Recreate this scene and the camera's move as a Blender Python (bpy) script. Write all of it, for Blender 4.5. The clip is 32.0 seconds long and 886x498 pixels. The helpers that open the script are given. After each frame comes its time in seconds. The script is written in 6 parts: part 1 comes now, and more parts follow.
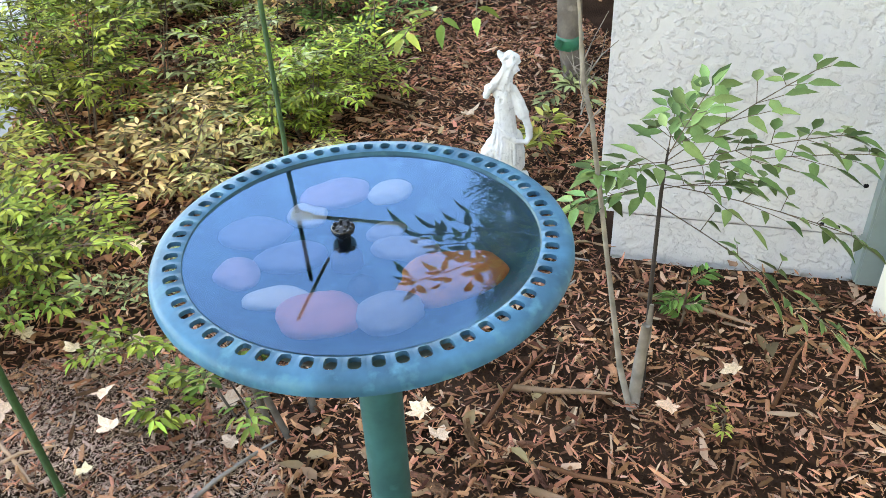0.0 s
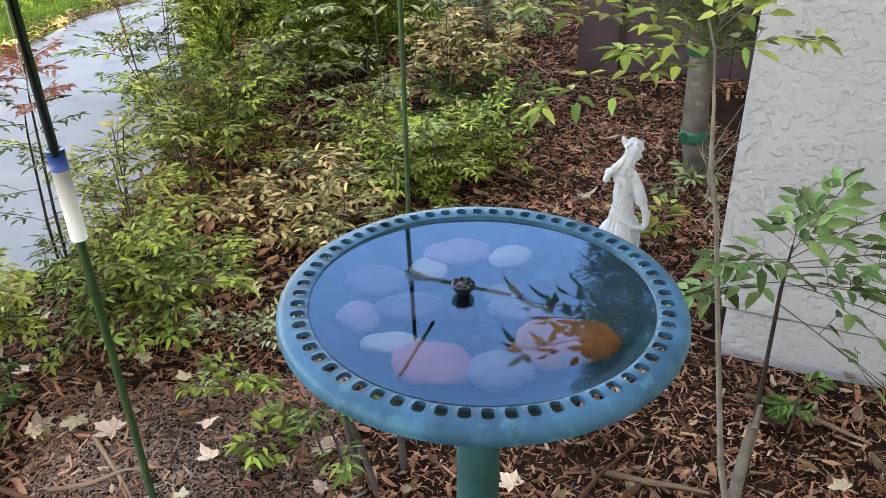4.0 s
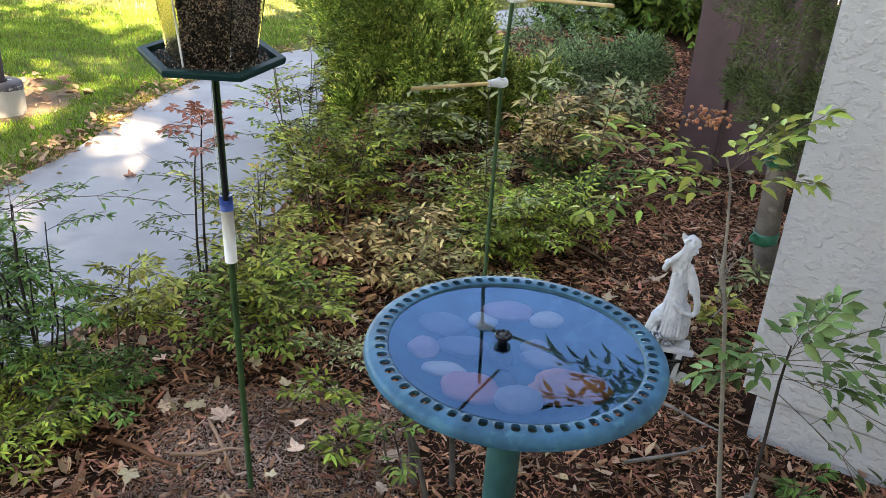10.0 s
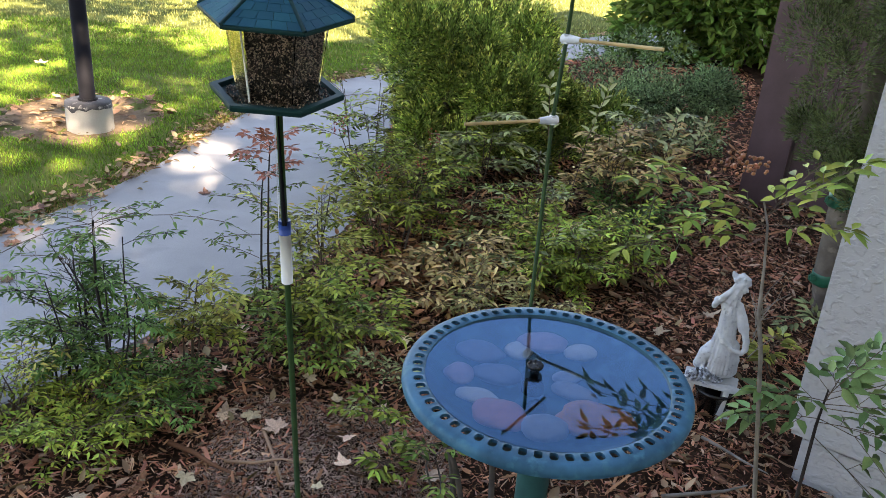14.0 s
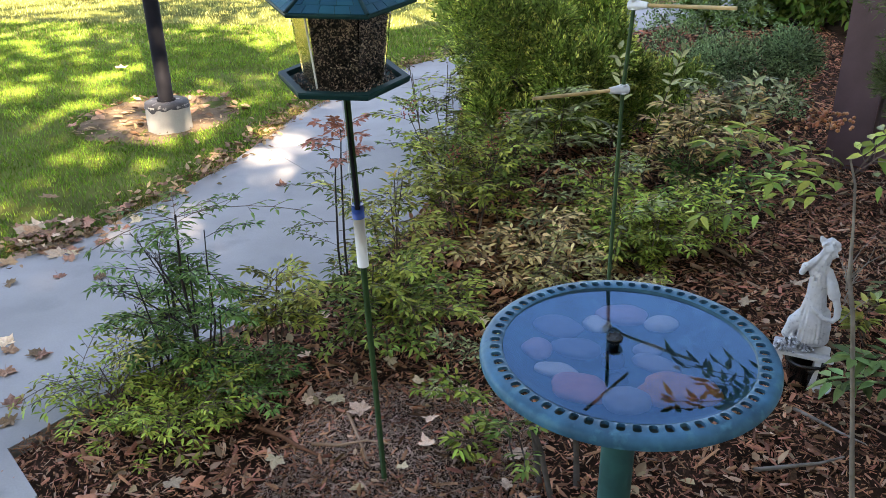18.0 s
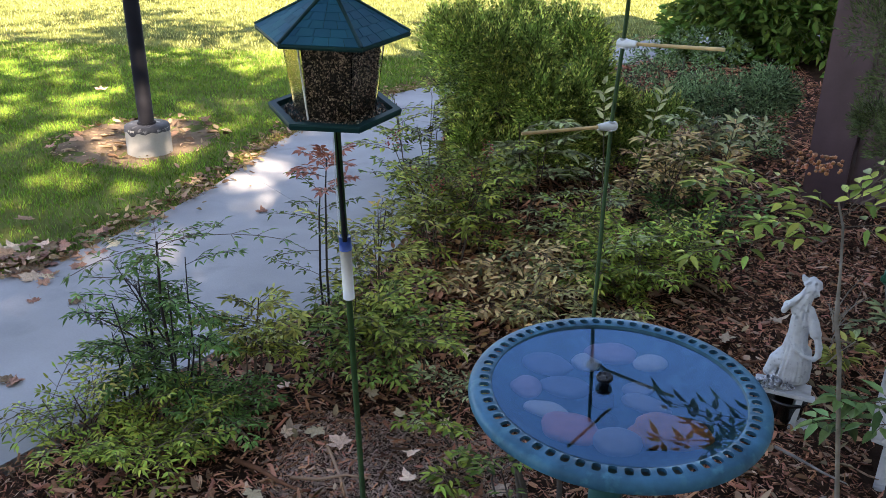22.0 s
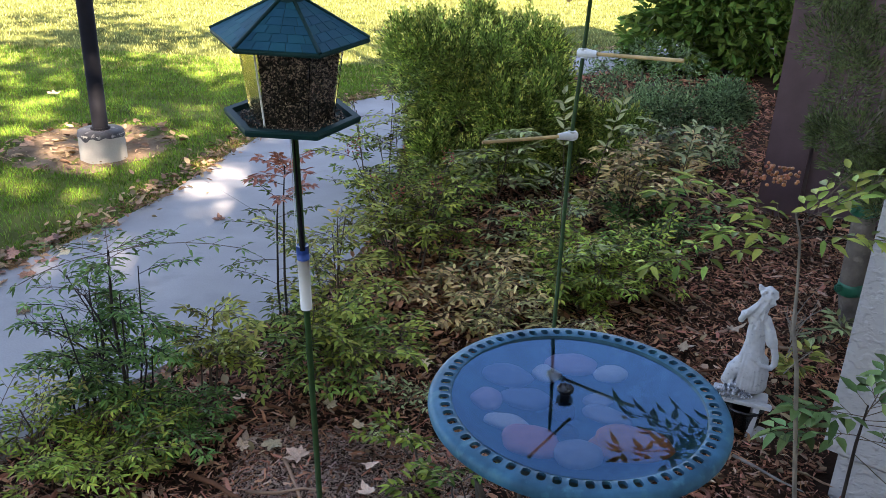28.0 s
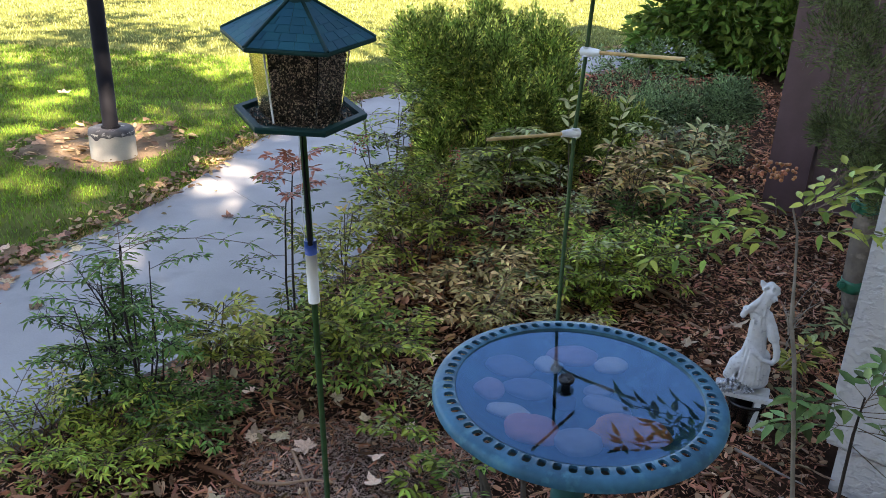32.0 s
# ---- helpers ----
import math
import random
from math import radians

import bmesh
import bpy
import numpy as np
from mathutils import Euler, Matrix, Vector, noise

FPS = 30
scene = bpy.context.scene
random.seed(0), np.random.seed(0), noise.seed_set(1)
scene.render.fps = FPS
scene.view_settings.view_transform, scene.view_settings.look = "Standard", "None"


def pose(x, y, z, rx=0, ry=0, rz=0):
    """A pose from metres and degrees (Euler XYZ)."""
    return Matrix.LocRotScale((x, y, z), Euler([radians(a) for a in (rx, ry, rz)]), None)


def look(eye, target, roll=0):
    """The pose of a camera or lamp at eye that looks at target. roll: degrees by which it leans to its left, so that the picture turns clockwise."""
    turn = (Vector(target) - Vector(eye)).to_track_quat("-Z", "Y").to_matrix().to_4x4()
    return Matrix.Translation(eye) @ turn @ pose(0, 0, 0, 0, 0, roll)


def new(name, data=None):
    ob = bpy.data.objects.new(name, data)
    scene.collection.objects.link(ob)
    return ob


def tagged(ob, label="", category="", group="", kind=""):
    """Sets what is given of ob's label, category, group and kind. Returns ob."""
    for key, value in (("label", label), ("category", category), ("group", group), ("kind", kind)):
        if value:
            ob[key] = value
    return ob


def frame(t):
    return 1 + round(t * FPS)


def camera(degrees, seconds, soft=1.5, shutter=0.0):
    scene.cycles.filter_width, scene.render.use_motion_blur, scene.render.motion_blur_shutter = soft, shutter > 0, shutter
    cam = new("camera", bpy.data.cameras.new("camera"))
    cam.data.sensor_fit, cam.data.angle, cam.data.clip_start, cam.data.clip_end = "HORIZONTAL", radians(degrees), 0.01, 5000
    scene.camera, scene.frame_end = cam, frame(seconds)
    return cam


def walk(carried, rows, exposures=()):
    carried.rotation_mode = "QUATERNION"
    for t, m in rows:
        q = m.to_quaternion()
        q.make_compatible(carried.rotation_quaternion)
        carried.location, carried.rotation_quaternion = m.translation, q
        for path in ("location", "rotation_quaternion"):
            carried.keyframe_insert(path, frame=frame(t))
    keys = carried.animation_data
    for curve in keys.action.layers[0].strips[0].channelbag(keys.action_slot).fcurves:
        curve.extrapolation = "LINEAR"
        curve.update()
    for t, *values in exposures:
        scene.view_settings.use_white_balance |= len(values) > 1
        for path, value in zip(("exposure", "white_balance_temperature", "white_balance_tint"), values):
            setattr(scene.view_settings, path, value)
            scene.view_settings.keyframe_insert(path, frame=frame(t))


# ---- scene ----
cam = camera(56.3, 32.0, 0.7)
PATH = [
    (0, (-0.131, -0.945, 1.395), (0.324, 0.647, 0.273), -2.7),
    (0.5, (-0.127, -0.967, 1.404), (0.312, 0.634, 0.289), -3.9),
    (1, (-0.152, -0.967, 1.414), (0.265, 0.675, 0.351), -2.7),
    (1.5, (-0.222, -0.943, 1.437), (-0.004, 0.825, 0.527), -1.7),
    (2, (-0.244, -0.97, 1.454), (-0.15, 0.84, 0.61), -0.3),
    (2.5, (-0.211, -1.005, 1.441), (-0.116, 0.814, 0.614), 0.7),
    (3, (-0.174, -1.031, 1.426), (0.001, 0.776, 0.585), 0.0),
    (3.5, (-0.168, -0.978, 1.395), (0.083, 0.776, 0.467), -0.4),
    (5.5, (-0.177, -0.986, 1.39), (0.053, 0.747, 0.417), -0.1),
    (6, (-0.186, -0.987, 1.395), (0.037, 0.747, 0.423), 0.0),
    (6.5, (-0.186, -0.988, 1.399), (0.034, 0.749, 0.432), -0.1),
    (7, (-0.209, -0.996, 1.389), (0.003, 0.743, 0.424), 0.7),
    (7.5, (-0.239, -1.041, 1.408), (-0.07, 0.704, 0.446), 2.3),
    (8, (-0.229, -1.051, 1.414), (-0.039, 0.686, 0.442), 1.2),
    (8.5, (-0.237, -1.057, 1.445), (-0.055, 0.688, 0.486), 0.4),
    (9, (-0.234, -1.098, 1.479), (-0.05, 0.669, 0.56), 3.2),
    (9.5, (-0.189, -1.199, 1.514), (-0.137, 0.61, 0.664), 2.5),
    (10, (-0.126, -1.348, 1.594), (-0.124, 0.465, 0.75), 3.9),
    (10.5, (-0.107, -1.37, 1.651), (-0.116, 0.451, 0.825), 4.5),
    (11, (-0.086, -1.385, 1.676), (-0.122, 0.455, 0.894), 4.6),
    (11.5, (-0.086, -1.423, 1.675), (-0.148, 0.417, 0.893), 4.3),
    (12, (-0.083, -1.454, 1.659), (-0.155, 0.38, 0.865), 4.3),
    (12.5, (-0.086, -1.459, 1.661), (-0.166, 0.376, 0.87), 4.5),
    (13, (-0.084, -1.442, 1.658), (-0.199, 0.389, 0.862), 4.5),
    (13.5, (-0.075, -1.422, 1.654), (-0.229, 0.404, 0.853), 4.0),
    (15.5, (-0.058, -1.415, 1.651), (-0.244, 0.399, 0.829), 4.0),
    (16, (-0.056, -1.444, 1.661), (-0.288, 0.364, 0.839), 2.5),
    (16.5, (-0.055, -1.456, 1.677), (-0.432, 0.325, 0.849), -0.5),
    (17, (-0.064, -1.452, 1.664), (-0.455, 0.323, 0.829), -1.0),
    (17.5, (-0.06, -1.439, 1.647), (-0.448, 0.332, 0.804), -0.8),
    (18, (-0.059, -1.417, 1.638), (-0.407, 0.361, 0.791), -1.0),
    (18.5, (-0.069, -1.4, 1.635), (-0.416, 0.378, 0.788), -0.6),
    (19, (-0.072, -1.396, 1.639), (-0.421, 0.381, 0.792), 0.1),
    (19.5, (-0.068, -1.39, 1.635), (-0.421, 0.39, 0.794), 0.2),
    (20, (-0.073, -1.394, 1.638), (-0.412, 0.394, 0.807), 0.4),
    (20.5, (-0.071, -1.396, 1.644), (-0.412, 0.4, 0.832), 0.3),
    (21, (-0.072, -1.398, 1.646), (-0.417, 0.405, 0.853), 0.1),
    (21.5, (-0.078, -1.403, 1.647), (-0.399, 0.405, 0.855), 0.4),
    (22, (-0.091, -1.402, 1.647), (-0.386, 0.413, 0.859), 0.8),
    (22.5, (-0.1, -1.402, 1.649), (-0.397, 0.414, 0.866), 1.0),
    (23, (-0.096, -1.394, 1.649), (-0.393, 0.429, 0.881), 1.4),
    (23.5, (-0.087, -1.381, 1.653), (-0.388, 0.445, 0.895), 1.4),
    (24, (-0.095, -1.369, 1.645), (-0.406, 0.454, 0.883), 1.4),
    (24.5, (-0.095, -1.358, 1.64), (-0.415, 0.461, 0.874), 1.4),
    (25, (-0.087, -1.36, 1.645), (-0.404, 0.462, 0.882), 1.5),
    (25.5, (-0.088, -1.375, 1.644), (-0.403, 0.444, 0.877), 0.9),
    (26, (-0.079, -1.386, 1.642), (-0.365, 0.438, 0.872), 0.7),
    (26.5, (-0.079, -1.392, 1.644), (-0.272, 0.445, 0.876), 1.9),
    (28.5, (-0.095, -1.369, 1.64), (-0.302, 0.466, 0.873), 2.0),
    (29, (-0.089, -1.363, 1.64), (-0.296, 0.474, 0.875), 1.7),
    (29.5, (-0.088, -1.363, 1.639), (-0.296, 0.472, 0.871), 1.9),
    (30, (-0.077, -1.361, 1.635), (-0.288, 0.473, 0.864), 2.1),
    (30.5, (-0.089, -1.381, 1.639), (-0.304, 0.452, 0.868), 2.5),
    (31, (-0.085, -1.394, 1.643), (-0.304, 0.438, 0.872), 2.4),
    (31.5, (-0.083, -1.41, 1.645), (-0.301, 0.422, 0.872), 2.5),
    (32, (-0.081, -1.419, 1.647), (-0.301, 0.413, 0.877), 1.9),
]
EXPOSURES = [(0, 4.46, 9800, 14), (1.0, 4.50, 9850, 16), (2.0, 3.78, 9650, 18), (3.0, 3.70, 9650, 18), (6.0, 4.23, 10050, 18), (8.0, 4.13, 10050, 18), (9.0, 4.03, 9850, 18), (10.0, 3.44, 9050, 19), (11.0, 2.76, 8450, 19), (13.0, 2.94, 8250, 19), (16.0, 3.22, 8250, 19), (17.0, 2.76, 8250, 19), (18.0, 3.13, 8250, 19), (19.0, 3.24, 8250, 19), (20.0, 2.92, 7900, 19), (21.0, 2.80, 7750, 19), (23.0, 2.73, 7350, 22), (25.0, 2.65, 7350, 22), (26.0, 2.77, 7350, 22), (32.0, 2.83, 7700, 19)]
walk(cam, [(t, look(eye, target, roll)) for t, eye, target, roll in PATH], EXPOSURES)

# ---- world, sun, exposure ----
SUN_AZ, SUN_EL = radians(148), radians(36)      # compass angle from +y towards +x, height
world = bpy.data.worlds.new("world")
scene.world = world
world.use_nodes = True
wn = world.node_tree
sky = wn.nodes.new("ShaderNodeTexSky")
sky.sky_type, sky.sun_disc, sky.sun_elevation, sky.sun_rotation = "NISHITA", False, SUN_EL, SUN_AZ
sky.air_density, sky.dust_density, sky.ozone_density = 1.0, 0.8, 1.5
wn.links.new(sky.outputs[0], wn.nodes["Background"].inputs[0])
wn.nodes["Background"].inputs[1].default_value = 0.09
sun = new("sun", bpy.data.lights.new("sun", "SUN"))
sun.data.energy, sun.data.angle, sun.data.color = 5.0, radians(0.53), (1.0, 0.93, 0.80)
sun_way = Vector((math.sin(SUN_AZ) * math.cos(SUN_EL), math.cos(SUN_AZ) * math.cos(SUN_EL), math.sin(SUN_EL)))
sun.matrix_world = look(sun_way * 30, (0, 0, 0))

# ---- materials ----


def material(name, color, rough=0.7, metal=0.0, spread=0.25, scale=8.0, fine=60.0, bump=0.2, dist=0.004, other=None, other_at=0.55,
             random_of=None, hue=0.0, spec=0.5, trans=0.0, coat=0.0, translucent=0.0):
    """Colour that varies at two scales, with a fine relief; random_of: 'object' or 'island' shifts each piece."""
    m = bpy.data.materials.new(name)
    m.use_nodes = True
    n, l = m.node_tree.nodes, m.node_tree.links
    b = n["Principled BSDF"]
    co = n.new("ShaderNodeTexCoord")

    def noise_at(s, detail=4.0):
        t = n.new("ShaderNodeTexNoise")
        t.inputs["Scale"].default_value, t.inputs["Detail"].default_value = s, detail
        l.new(co.outputs["Object"], t.inputs["Vector"])
        return t

    big, small = noise_at(scale), noise_at(fine, 6.0)
    ramp = n.new("ShaderNodeValToRGB")
    ramp.color_ramp.elements[0].position, ramp.color_ramp.elements[1].position = 0.32, 0.68
    ramp.color_ramp.elements[0].color = (*[c * (1 - spread) for c in color], 1)
    ramp.color_ramp.elements[1].color = (*[min(1, c * (1 + spread)) for c in color], 1)
    l.new(big.outputs[0], ramp.inputs[0])
    out = ramp.outputs[0]
    if other:
        mix = n.new("ShaderNodeMix")
        mix.data_type = "RGBA"
        step = n.new("ShaderNodeMapRange")
        step.inputs[1].default_value, step.inputs[2].default_value = other_at, other_at + 0.12
        patch = noise_at(scale * 2.3, 5.0)
        l.new(patch.outputs[0], step.inputs[0])
        l.new(step.outputs[0], mix.inputs[0])
        l.new(out, mix.inputs[6])
        mix.inputs[7].default_value = (*other, 1)
        out = mix.outputs[2]
    hsv = n.new("ShaderNodeHueSaturation")
    l.new(out, hsv.inputs["Color"])
    val = n.new("ShaderNodeMapRange")
    val.inputs[3].default_value, val.inputs[4].default_value = 1 - spread * 0.5, 1 + spread * 0.5
    l.new(small.outputs[0], val.inputs[0])
    l.new(val.outputs[0], hsv.inputs["Value"])
    if random_of:
        if random_of == "object":
            rnd = n.new("ShaderNodeObjectInfo").outputs["Random"]
        else:
            rnd = n.new("ShaderNodeNewGeometry").outputs["Random Per Island"]
        h = n.new("ShaderNodeMapRange")
        h.inputs[3].default_value, h.inputs[4].default_value = 0.5 - hue, 0.5 + hue
        l.new(rnd, h.inputs[0])
        l.new(h.outputs[0], hsv.inputs["Hue"])
        white = n.new("ShaderNodeTexWhiteNoise")
        white.noise_dimensions = "1D"
        l.new(rnd, white.inputs["W"])
        v2 = n.new("ShaderNodeMapRange")
        v2.inputs[3].default_value, v2.inputs[4].default_value = 1 - spread * 1.6, 1 + spread * 1.6
        l.new(white.outputs["Value"], v2.inputs[0])
        mul = n.new("ShaderNodeMath")
        mul.operation = "MULTIPLY"
        l.new(v2.outputs[0], mul.inputs[0])
        l.new(val.outputs[0], mul.inputs[1])
        l.new(mul.outputs[0], hsv.inputs["Value"])
    l.new(hsv.outputs[0], b.inputs["Base Color"])
    b.inputs["Roughness"].default_value, b.inputs["Metallic"].default_value = rough, metal
    b.inputs["Specular IOR Level"].default_value = spec if rough < 0.84 else 0.04
    b.inputs["Transmission Weight"].default_value = trans
    b.inputs["Coat Weight"].default_value = coat
    if bump:
        bm = n.new("ShaderNodeBump")
        bm.inputs["Strength"].default_value, bm.inputs["Distance"].default_value = bump, dist
        l.new(small.outputs[0], bm.inputs["Height"])
        l.new(bm.outputs[0], b.inputs["Normal"])
    if translucent:
        tr = n.new("ShaderNodeBsdfTranslucent")
        l.new(hsv.outputs[0], tr.inputs[0])
        add = n.new("ShaderNodeMixShader")
        add.inputs[0].default_value = translucent
        l.new(b.outputs[0], add.inputs[1])
        l.new(tr.outputs[0], add.inputs[2])
        l.new(add.outputs[0], n["Material Output"].inputs[0])
    return m


def leaf_material(name, color, spread=0.50, hue=0.035, other=None, other_at=0.58, rough=0.34, translucent=0.16, random_of="island", scale=3.0):
    return material(name, color, rough, spread=spread, scale=scale, fine=scale * 30, bump=0.15, dist=0.002, other=other, other_at=other_at,
                    random_of=random_of, hue=hue, translucent=translucent, spec=0.05)


